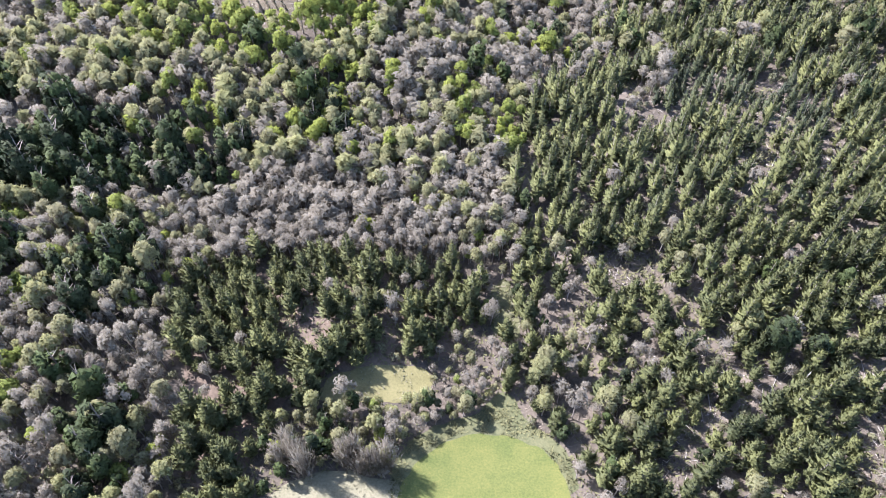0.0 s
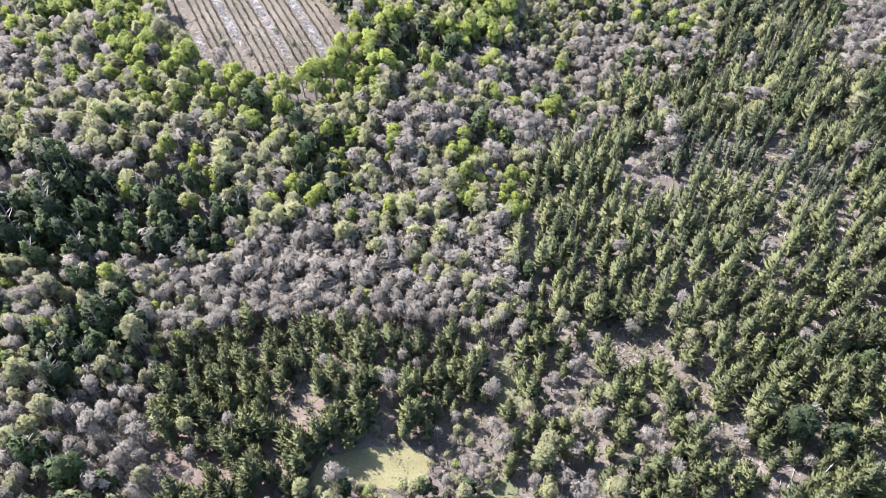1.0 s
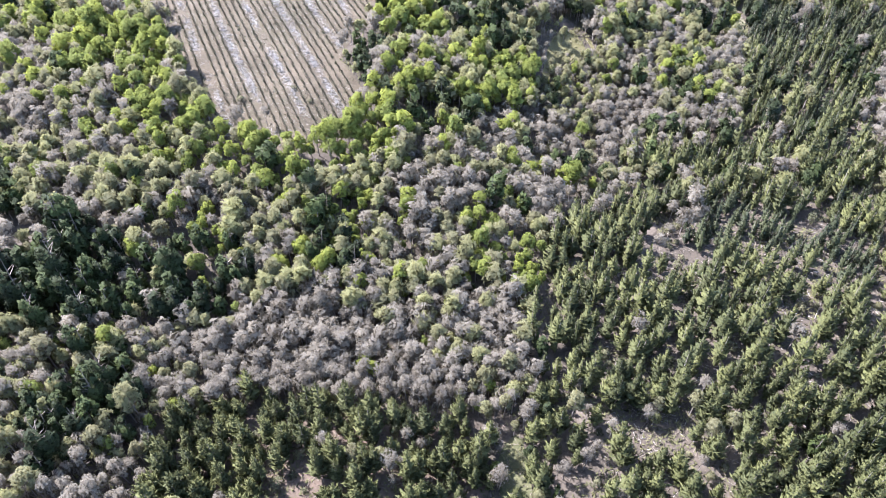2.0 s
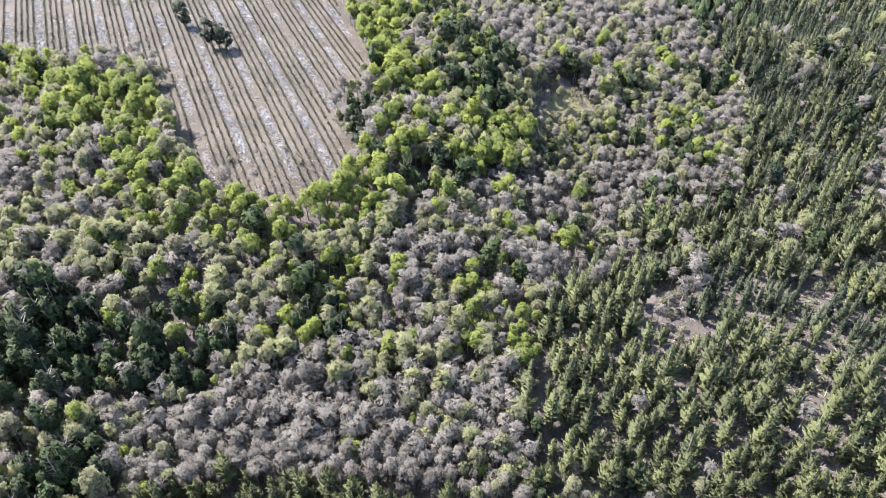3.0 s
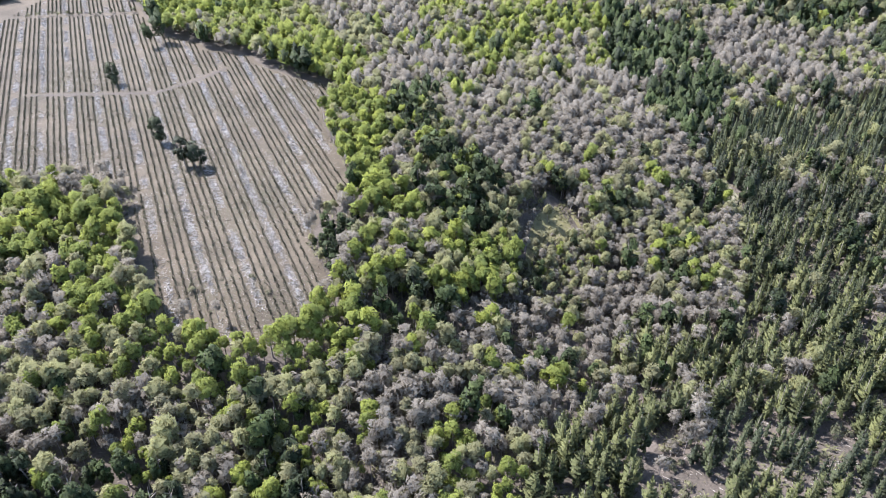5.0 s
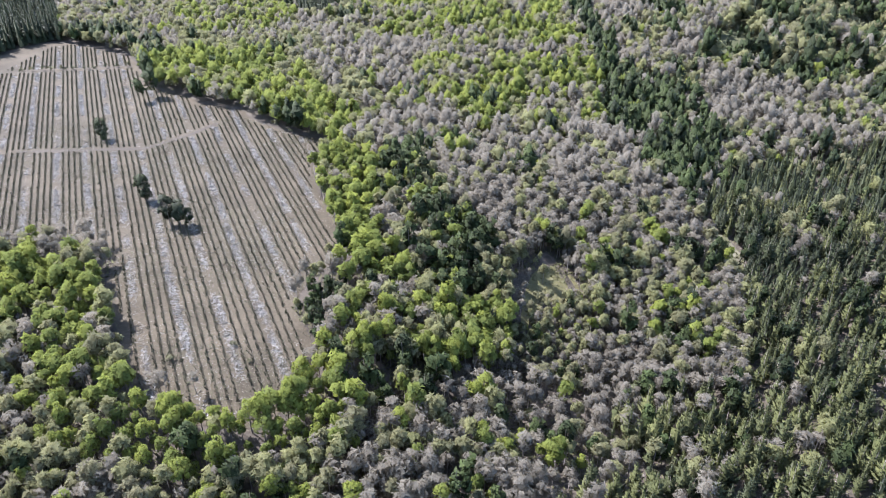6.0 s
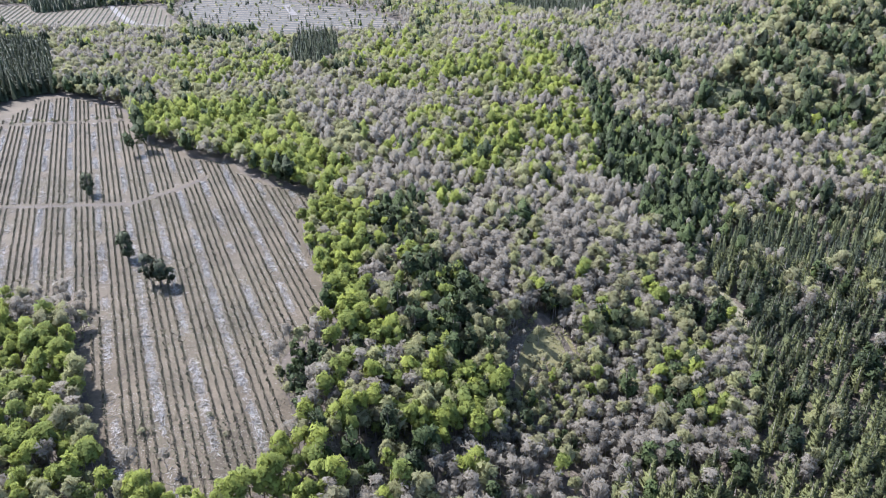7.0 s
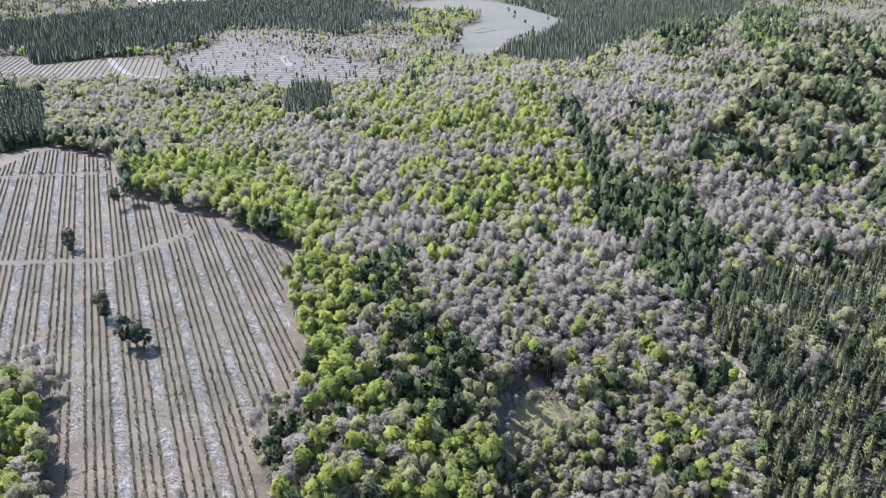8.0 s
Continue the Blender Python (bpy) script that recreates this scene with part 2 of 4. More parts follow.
wood([(-36, 291), (-18, 304), (10, 306), (30, 311), (46, 309), (53, 288), (-38, 260), (-36, 276)], 3.53, 1.0, 0.0, 0.14, 0.48, 0.37, 0.005, 0, 0, 0)
wood([(-30, 528), (-26, 652), (7, 768), (41, 895), (76, 707), (89, 647), (96, 569), (93, 494), (59, 474), (17, 460), (-5, 476)], 4.2, 1.0, 0.0, 0.24, 0.38, 0.36, 0.009, 0, 0, 0)
wood([(81, 708), (100, 708), (112, 572), (137, 561), (162, 525), (162, 489), (131, 411), (125, 415), (108, 447), (93, 494), (96, 569)], 4.1, 1.0, 0.0, 0.14, 0.06, 0.03, 0.77, 0, 0, 0)
wood([(147, 452), (204, 486), (294, 511), (161, 274), (115, 276), (129, 326), (134, 347), (135, 373), (127, 395)], 4.3, 1.0, 0.1, 0.03, 0.05, 0, 0.03, 0.3, 0.02, 0.57)
wood([(57, 337), (112, 342), (136, 351), (129, 316), (116, 278), (52, 279)], 3.53, 0.85, 0.08, 0.5, 0.34, 0.06, 0.036, 0, 0.02, 0)
wood([(-30, 528), (17, 467), (90, 494), (109, 453), (127, 421), (121, 371), (106, 338), (79, 335), (57, 337), (35, 333), (21, 354), (9, 379), (-12, 415), (-26, 459)], 3.9, 1.0, 0.0, 0.68, 0.22, 0.03, 0.032, 0, 0, 0)
wood([(176, 581), (213, 588), (279, 584), (326, 572), (292, 507), (203, 482), (153, 457), (157, 493)], 4.0, 1.0, 0.0, 0.5, 0.28, 0.03, 0.09, 0, 0, 0)
wood([(-189, 229), (-129, 230), (-91, 231), (-65, 229), (-24, 239), (19, 252), (36, 228), (34, 208), (14, 185), (-1, 194), (-48, 189), (-75, 188), (-102, 208), (-176, 201)], 3.85, 1.0, 0.0, 0.44, 0.38, 0.12, 0.027, 0, 0, 0)
wood([(69, 281), (186, 266), (159, 194), (132, 186), (113, 202), (91, 196), (78, 214), (63, 255)], 4.3, 1.0, 0.15, 0.06, 0.05, 0, 0.03, 0.5, 0.03, 0.33)
wood([(23, 163), (34, 216), (58, 235), (84, 239), (125, 270), (229, 292), (122, 55), (41, 56), (37, 66), (26, 73), (18, 86), (16, 105), (22, 132), (27, 148)], 4.7, 1.0, 0.2, 0.05, 0.05, 0, 0.03, 0.8, 0.07, 0)
wood([(-154, 152), (-92, 157), (-89, 141), (-82, 120), (-67, 55), (-114, 54)], 3.61, 1.0, 0.0, 0.5, 0.33, 0.06, 0.05, 0, 0, 0)
wood([(-223, 320), (-179, 323), (-141, 315), (-157, 297), (-133, 241), (-117, 223), (-90, 215), (-81, 203), (-146, 197)], 4.02, 1.0, 0.0, 0.36, 0.36, 0.24, 0.023, 0, 0, 0)
wood([(-137, 1768), (-52, 1726), (16, 1711), (17, 1555), (-14, 1478), (-25, 1344), (-25, 1215), (-75, 1248), (-105, 1379), (-108, 1517)], 4.6, 1.0, 0.0, 0.15, 0.35, 0.35, 0.15, 0, 0, 0)
wood([(-532, 829), (-420, 800), (-333, 655), (-326, 628), (-343, 612), (-367, 595)], 4.0, 1.5, 0.0, 0, 0, 0, 0, 0, 0, 1)
wood([(-157, 736), (-171, 839), (-134, 832), (-112, 749), (-116, 694), (-137, 688)], 4.0, 1.4, 0.0, 0, 0, 0, 0, 0, 0, 1)
wood([(-694, 1133), (-638, 1127), (-575, 1042), (-511, 1108), (-444, 1154), (-425, 1215), (-428, 1321), (-453, 1458), (-345, 1457), (-293, 1413), (-219, 1350), (-186, 1397), (-188, 1482), (-117, 1520), (-108, 1577), (-180, 1765), (-254, 2018), (-569, 2201), (-738, 1896), (-780, 1802), (-806, 1745), (-871, 1627), (-870, 1544), (-944, 1524)], 4.7, 1.25, 0.0, 0, 0, 0, 0, 0, 0, 1)
wood([(-428, 1321), (-453, 1458), (-345, 1457), (-293, 1413), (-219, 1350), (-186, 1397), (-105, 1379), (-84, 1248), (-106, 1132), (-143, 1110), (-249, 1149), (-328, 1219), (-397, 1264)], 11, 0.75, 0.0, 0.36, 0.2, 0.1, 0.12, 0, 0.12, 0.1)
wood([(34, 1021), (58, 1007), (95, 953), (138, 932), (183, 1031), (277, 1218), (324, 1392), (395, 1519), (448, 1487), (509, 1548), (860, 2402), (13, 2458), (93, 1995), (140, 1840), (180, 1647), (195, 1540), (121, 1275), (68, 1177)], 4.7, 1.25, 0.0, 0, 0, 0, 0, 0, 0, 1)
wood([(288, 1252), (224, 934), (230, 874), (269, 930), (324, 1027), (459, 1395), (441, 1465), (387, 1488), (331, 1399)], 4.4, 1.1, 0.0, 0.05, 0.3, 0.1, 0.55, 0, 0, 0)
wood([(447, 1344), (318, 949), (319, 880), (386, 979), (583, 1395), (656, 1600), (663, 1766), (569, 1664)], 4.6, 1.1, 0.0, 0.05, 0.3, 0.1, 0.55, 0, 0, 0)
wood([(176, 597), (198, 652), (259, 746), (325, 878), (532, 1144), (756, 1350), (339, 596), (288, 606), (221, 601)], 3.6, 1.25, 0.0, 0.04, 0.24, 0, 0.08, 0, 0.64, 0)
wood([(97, 728), (193, 990), (356, 1441), (523, 1590), (702, 1769), (951, 1699), (746, 1332), (500, 1080), (321, 867), (256, 738), (197, 648), (172, 581), (141, 561), (113, 581)], 4.1, 1.0, 0.0, 0.48, 0.37, 0.02, 0.059, 0, 0, 0)
wood([(-331, 664), (-237, 631), (-222, 593), (-265, 598), (-315, 624)], 4.2, 1.0, 0.0, 0.15, 0.4, 0.05, 0.4, 0, 0, 0)
wood([(-307, 893), (-228, 866), (-209, 814), (-279, 820)], 4.4, 1.0, 0.0, 0.1, 0.25, 0.05, 0.6, 0, 0, 0)
wood([(-276, 730), (-258, 765), (-203, 748), (-152, 716), (-124, 645), (-166, 633), (-208, 637)], 4.2, 1.0, 0.0, 0.12, 0.5, 0.36, 0.009, 0, 0, 0)
wood([(-108, 728), (-56, 759), (-19, 680), (-21, 596), (-65, 613)], 4.2, 1.0, 0.0, 0.12, 0.48, 0.38, 0.009, 0, 0, 0)
wood([(-105, 619), (-38, 595), (23, 556), (27, 480), (-25, 478), (-66, 524)], 4.0, 1.0, 0.0, 0.72, 0.22, 0.04, 0.009, 0, 0, 0)
wood([(-562, 871), (-422, 900), (-348, 945), (-260, 925), (-197, 842), (-160, 894), (-66, 852), (-50, 948), (-130, 1130), (-70, 1187), (38, 1088), (124, 973), (193, 990), (97, 728), (41, 895), (7, 768), (-26, 652), (-30, 528), (-37, 471), (-71, 482), (-119, 559), (-204, 595), (-237, 583), (-303, 619), (-331, 636), (-424, 812), (-529, 824)], 4.2, 1.0, 0.0, 0.24, 0.62, 0.05, 0.041, 0, 0, 0)

def inside(px, py, outline):
    """Which of the points lie within the outline."""
    o = np.asarray(outline, float)
    hit = np.zeros(len(px), bool)
    for (ax, ay), (bx, by) in zip(o, np.roll(o, -1, axis=0)):
        if ay != by:
            hit ^= ((ay > py) != (by > py)) & (px < (bx - ax) * (py - ay) / (by - ay) + ax)
    return hit


def edge_distance(px, py, outline):
    o = np.asarray(outline, float)
    best = np.full(len(px), 1e9)
    for a, b in zip(o, np.roll(o, -1, axis=0)):
        d = b - a
        s = np.clip(((px - a[0]) * d[0] + (py - a[1]) * d[1]) / max(d @ d, 1e-6), 0, 1)
        best = np.minimum(best, np.hypot(px - a[0] - s * d[0], py - a[1] - s * d[1]))
    return best


def soup(name, verts, faces, mat, smooth=False, normals=None):
    """A mesh from arrays of corners and of faces, all with the same number of sides."""
    smooth = smooth or normals is not None
    me = bpy.data.meshes.new(name)
    k = faces.shape[1]
    me.vertices.add(len(verts))
    me.vertices.foreach_set("co", np.ascontiguousarray(verts, dtype=np.float32).ravel())
    me.loops.add(faces.size)
    me.loops.foreach_set("vertex_index", np.ascontiguousarray(faces, dtype=np.int32).ravel())
    me.polygons.add(len(faces))
    me.polygons.foreach_set("loop_start", np.arange(0, faces.size, k, dtype=np.int32))
    me.polygons.foreach_set("use_smooth", np.full(len(faces), smooth))
    me.update(calc_edges=True)
    if normals is not None:
        me.attributes.new("custom_normal", "FLOAT_VECTOR", "POINT").data.foreach_set("vector", np.ascontiguousarray(normals, dtype=np.float32).ravel())
    me.materials.append(mat)
    return me


def loose(name, shape, mat):
    """A mesh of triangles from their corners and normals."""
    return soup(name, shape[0], np.arange(len(shape[0])).reshape(-1, 3), mat, normals=shape[1])


def part(name, data, parent, label=""):
    ob = new(name, data)
    ob.parent = parent
    return tagged(ob, label) if label else ob


def axis(near_lo, near_hi, step, lo, hi, grow=1.25):
    """Grid lines that are dense between near_lo and near_hi and widen outwards."""
    line = list(np.arange(near_lo, near_hi + step, step))
    s = step
    while line[-1] < hi:
        s *= grow
        line.append(line[-1] + s)
    s = step
    while line[0] > lo:
        s *= grow
        line.insert(0, line[0] - s)
    return np.array(line)


gx, gy = axis(-260, 300, 5, -4500, 4500), axis(20, 640, 5, -4000, 4800)
X, Y = np.meshgrid(gx, gy)
rng = np.random.default_rng(3)
Z = ground_height(X, Y)
idx = np.arange(X.size).reshape(X.shape)
quads = np.stack([idx[:-1, :-1], idx[:-1, 1:], idx[1:, 1:], idx[1:, :-1]], -1).reshape(-1, 4)
ground = new("ground", soup("ground", np.stack([X, Y, Z], -1).reshape(-1, 3), quads, litter, True))
tagged(ground, "brown leaf-littered forest floor rolling away to the far hills", "ground", kind="structure")


def drape(name, outline, mat, label, category, lift=0.1, cell=6.0, ragged=1.0, rounds=2):
    """A patch of ground cover that follows the land, with a softened, uneven edge."""
    o = [Vector(p) for p in outline]
    for _ in range(rounds):
        o = [q for a, b in zip(o, o[1:] + o[:1]) for q in (a.lerp(b, 0.25), a.lerp(b, 0.75))]
    o = [p + Vector((noise.noise((p.x * 0.23, p.y * 0.23, 1)), noise.noise((p.x * 0.23, p.y * 0.23, 9)))) * ragged for p in o]
    bm = bmesh.new()
    bm.faces.new([bm.verts.new((p.x, p.y, 0)) for p in o])
    bmesh.ops.triangulate(bm, faces=bm.faces[:])
    for k, lo, hi in ((0, min(p.x for p in o), max(p.x for p in o)), (1, min(p.y for p in o), max(p.y for p in o))):
        for v in np.arange(lo + cell, hi, cell):
            bmesh.ops.bisect_plane(bm, geom=bm.verts[:] + bm.edges[:] + bm.faces[:], plane_co=(v, v, 0), plane_no=(1 - k, k, 0))
    for v in bm.verts:
        v.co.z = float(ground_height(v.co.x, v.co.y)) + lift
    bmesh.ops.recalc_face_normals(bm, faces=bm.faces[:])
    if bm.faces and sum(f.normal.z for f in bm.faces) < 0:
        bmesh.ops.reverse_faces(bm, faces=bm.faces[:])
    me = bpy.data.meshes.new(name)
    bm.to_mesh(me)
    bm.free()
    me.materials.append(mat)
    return tagged(new(name, me), label, category, kind="structure")


needle_floor = material("needle_floor", (0.05, 0.038, 0.028), (0.145, 0.108, 0.082), 0.09, fine=1.2, bump=0.5)
NEEDLES = [(-78, 126), (-58, 138), (-15, 137), (3, 137), (12, 128), (11, 112), (-6, 104), (-26, 101), (-40, 94), (-50, 82), (-52, 58), (-64, 58), (-76, 102)]
drape("needle_litter", NEEDLES, needle_floor, "pinkish brown fallen needles under the pines", "ground", 0.09, 5, 2.0)
drape("field", FIELD, soil, "tan bare soil of a replanted clearing with wood debris", "field", 0.10)
drape("verge", VERGE, rank, "rough green-brown grass round the mown paddock", "grass", 0.08, 4)
drape("paddock", GRASS, lush, "bright green grass of a small rounded paddock", "grass", 0.16, 4)
drape("pasture", PASTURE, dry, "pale dry grass beside the paddock", "grass", 0.12, 4)
drape("meadow", MEADOW_A, golden, "golden-green grass clearing among the pines", "grass", 0.10, 4)
drape("meadow", MEADOW_B, golden, "pale green clearing in the leafless wood", "grass", 0.10, 4)
for outline in (EARTH_A, EARTH_B, EARTH_C, EARTH_D):
    drape("bare_earth", outline, pale_earth, "pale bare earth strewn with dead branches among the pines", "ground", 0.1, 4, 2.0)
for x, y, r in [(46.0, 348.4, 4.0), (53.7, 271.1, 3.0), (62.7, 261.6, 3.0), (125.5, 240.9, 4.5), (70.2, 218.8, 3.0)]:
    ring = [(x + r * (1 + 0.3 * math.sin(3 * a)) * math.cos(a), y + 1.4 * r * math.sin(a)) for a in np.arange(0, 6.28, 0.7)]
    drape("bare_earth", ring, pale_earth, "small patch of pale bare earth among leafless trees", "ground", 0.12, 3, 0.8)
    OPEN.append(ring)
drape("creek_bank", CREEK, rank, "tall tan and green reeds along the creek", "grass", 0.10, 4)
drape("meadow", STRIP, dry, "dry grass strip beside the conifer stand", "grass", 0.10, 6)
drape("meadow", CLEAR_C, golden, "pale green grassy clearing on the hillside", "grass", 0.4, 10)
drape("hillside_grass", HILLSIDE, rank, "olive rough grass between bushes on the hillside", "grass", 0.5, 15, 3.0)
drape("far_pasture", PASTFAR, pale_pasture, "pale open pasture far off between conifer blocks", "field", 1.0, 40, 6)
drape("far_field", ROWS_A, soil, "far replanted strip with rows", "field", 0.8, 30, 4)
drape("felled_land", FELLED, cutover, "far felled land with stumps and rows", "field", 0.8, 30, 4)


def ribbon(name, points, width, mat, label, category, lift=0.2):
    """A track that follows the land."""
    p = np.array(points, float)
    seg = np.r_[0, np.cumsum(np.hypot(*np.diff(p, axis=0).T))]
    s = np.linspace(0, seg[-1], max(8, int(seg[-1] / 4)))
    c = np.stack([np.interp(s, seg, p[:, 0]), np.interp(s, seg, p[:, 1])], -1)
    d = np.gradient(c, axis=0)
    d /= np.linalg.norm(d, axis=1, keepdims=True)
    side = np.stack([-d[:, 1], d[:, 0]], -1) * width / 2
    rows = []
    for k in (-1, 0, 1):
        q = c + side * k * (1 + 0.25 * np.sin(s * 0.7 + k))[:, None]
        rows.append(np.c_[q, ground_height(q[:, 0], q[:, 1]) + lift + (0.06 if k == 0 else 0)])
    v = np.concatenate(rows)
    n = len(s)
    i = np.arange(n - 1)
    f = np.concatenate([np.stack([i + n * k + n, i + n * k + n + 1, i + n * k + 1, i + n * k], -1)[:, ::-1] for k in (0, 1)])
    return tagged(new(name, soup(name, v, f, mat, True)), label, category, kind="structure")


ribbon("track", [(-240, 427), (-200, 431), (-170, 434), (-152, 455), (-142, 472)], 2.4, track_soil, "bare earth track across the planted rows", "track", 0.14)
ribbon("track", [(46, 351), (53, 343), (57, 334), (60, 319), (60, 296), (62, 270), (64, 250)], 3.0, track_soil, "pale earth track through the leafless wood", "track")
ribbon("track", [(48, 76), (47, 61), (46, 40)], 3.5, track_soil, "pinkish dirt track beside the pines", "track")
ribbon("road", [(-519, 1131), (-463, 1042), (-418, 979), (-391, 960), (-364, 955)], 9, gravel, "pale gravel road by the far rows", "road", 1.3)
ribbon("road", [(-258, 1122), (-243, 1080), (-225, 1034)], 9, gravel, "pale gravel road on the felled land", "road", 1.3)


# ---- trees ----
def unit(v):
    return v / np.maximum(np.linalg.norm(v, axis=-1, keepdims=True), 1e-6)


def tri_at(p, n, size, r):
    """Small triangles at the points p that face along n."""
    n = unit(n)
    a = unit(np.cross(n, r.normal(size=n.shape)))
    b = np.cross(n, a)
    s = (size * r.uniform(0.7, 1.35, len(p)))[:, None]
    return np.stack([p + a * s, p - a * s * 0.5 + b * s * 0.87, p - a * s * 0.5 - b * s * 0.87], 1)


def sprigs(p, n, length, width, r, up=0.5):
    """Long thin triangles that lie on a puff of twigs and point mostly up."""
    n = unit(n)
    a = unit(np.cross(np.cross(n, r.normal(size=n.shape) + np.array([0, 0, up])), n) + n * 0.35)
    b = unit(np.cross(n, a)) * width[:, None]
    l = length[:, None] * a
    return np.stack([p - l * 0.4 - b, p + l * 0.6, p - l * 0.4 + b], 1)


def blades(base, tip, width, r):
    """Long thin triangles from base to tip."""
    d = tip - base
    w = unit(np.cross(d, r.normal(size=d.shape))) * np.asarray(width).reshape(-1, 1)
    return np.stack([base - w, base + w, tip], 1)


def facing(tris, want):
    """Turns each triangle so that its front looks along want; gives corners and their soft normals."""
    g = np.cross(tris[:, 1] - tris[:, 0], tris[:, 2] - tris[:, 0])
    back = (g * want).sum(1) < 0
    tris = tris.copy()
    tris[back] = tris[back][:, ::-1]
    return tris.reshape(-1, 3), np.repeat(unit(want), 3, axis=0)


def joined(*shapes):
    return np.concatenate([q[0] for q in shapes]), np.concatenate([q[1] for q in shapes])


def directions(n, r, low=-0.4):
    z = r.uniform(low, 1, n)
    a = r.uniform(0, 2 * np.pi, n)
    h = np.sqrt(1 - z * z)
    return np.stack([h * np.cos(a), h * np.sin(a), z], -1)


def puffs(height, radius, depth, clumps, count, r, low, spread=0.62):
    """Points on the clumps that make up a crown: place, direction out of the clump, direction out of the crown."""
    mid = np.array([0, 0, height - depth])
    d = directions(clumps, r, low)
    c = mid + d * np.array([radius, radius, depth]) * r.uniform(spread - 0.17, spread + 0.13, (clumps, 1))
    rc = radius * r.uniform(0.34, 0.58, clumps) * (16 / clumps) ** 0.33
    which = r.integers(0, clumps, count)
    n = unit(directions(count, r, -0.5) + 0.6 * d[which])
    p = c[which] + n * (rc[which] * r.uniform(0.72, 1.12, count))[:, None] * np.array([1, 1, 1.1])
    return p, n, d[which]


def leafy(height, radius, clumps, count, r, low=-0.3, slim=1.0, fill=1.25, loose_leaf=0.5):
    """A crown of leaf clumps."""
    depth = height * 0.38 * slim
    p, n, d = puffs(height, radius, depth, clumps, count, r, low)
    size = math.sqrt(fill * 5.6 * radius * depth * 2.2 / count / 1.3)
    return facing(tri_at(p, n + loose_leaf * r.normal(size=n.shape), size, r), n * 0.55 + d * 0.5 + np.array([0, 0, 0.25]) + 0.2 * loose_leaf * r.normal(size=n.shape))


def twiggy(height, radius, clumps, count, r, up=1.3, slim=1.0, fill=1.5):
    """A leafless crown: a soft egg of fine twigs that rise and spread."""
    depth = height * 0.37 * slim
    p, n, d = puffs(height, radius, depth, clumps, count, r, -0.4, 0.52)
    length = radius * r.uniform(0.25, 0.65, count)
    width = fill * 5.8 * radius * depth * 2.0 / count / (radius * 0.45) * 0.5
    want = n * 0.4 + d * 0.7 + 0.14 * r.normal(size=n.shape) + np.array([0, 0, 0.35])
    return facing(sprigs(p, n + 0.45 * r.normal(size=n.shape), length, width * r.uniform(0.5, 1.4, count), r, up), want)


def lobed(height, radius, slim, lobes, r, low=-0.2):
    """The body of a far crown: a few uneven lobes with soft normals, on which the tufts sit."""
    depth = height * 0.38 * slim
    size = radius * (0.8, 0.74, 0.66, 0.6)[min(lobes, 4) - 1]
    tall = depth * 0.85 if lobes == 1 else min(size * 1.25, depth * 0.6)
    points, normals = [], []
    for at in directions(lobes, r, low):
        mid = at * np.array([radius - size, radius - size, depth * 0.62]) * r.uniform(0.7, 1.25) + np.array([0, 0, height - depth])
        a = np.arange(8) * np.pi / 2 + np.repeat((0, np.pi / 4), 4) + r.normal(0, 0.2, 8) + r.uniform(0, 6)
        z = np.repeat((-0.3, 0.55), 4) + r.normal(0, 0.1, 8)
        d = np.concatenate([np.stack([np.cos(a) * np.sqrt(1 - z * z), np.sin(a) * np.sqrt(1 - z * z), z], -1), [(0, 0, 1)]])
        p = mid + d * np.array([size, size, tall]) * r.uniform(0.7, 1.2, (9, 1))
        n = unit(d * (0.85 if lobes == 1 else 0.5) + at * (0.1 if lobes == 1 else 0.5) + np.array([0, 0, 0.45]) + 0.2 * r.normal(size=d.shape))
        f = np.array([q for k in range(4) for j in [(k + 1) % 4] for q in (k, j, 4 + k, j, 4 + j, 4 + k, 4 + k, 4 + j, 8)])
        points.append(p[f])
        normals.append(n[f])
    return np.concatenate(points), np.concatenate(normals)


def coned(height, radius, sides, r):
    """A far conifer: two ragged pointed tiers."""
    got = []
    for lo, hi, wide in ((0.08, 0.66, 1.0), (0.4, 1.0, 0.62)):
        a = np.arange(sides) * 2 * np.pi / sides + r.uniform(0, 6)
        rim = np.stack([np.cos(a), np.sin(a), 0 * a], -1) * radius * wide * r.uniform(0.75, 1.2, (sides, 1)) + np.array([0, 0, 1]) * (height * (lo + r.uniform(-0.05, 0.05, (sides, 1))))
        tip = np.tile((0.0, 0.0, height * hi), (sides, 1)) + r.normal(0, 0.1, (sides, 3))
        nxt = np.roll(rim, -1, axis=0)
        out = unit((rim + nxt) * np.array([1, 1, 0]))
        got.append(facing(np.stack([rim, nxt, tip], 1), out * 0.7 + np.array([0, 0, 0.5]) + 0.05 * r.normal(size=out.shape)))
    return joined(*got)


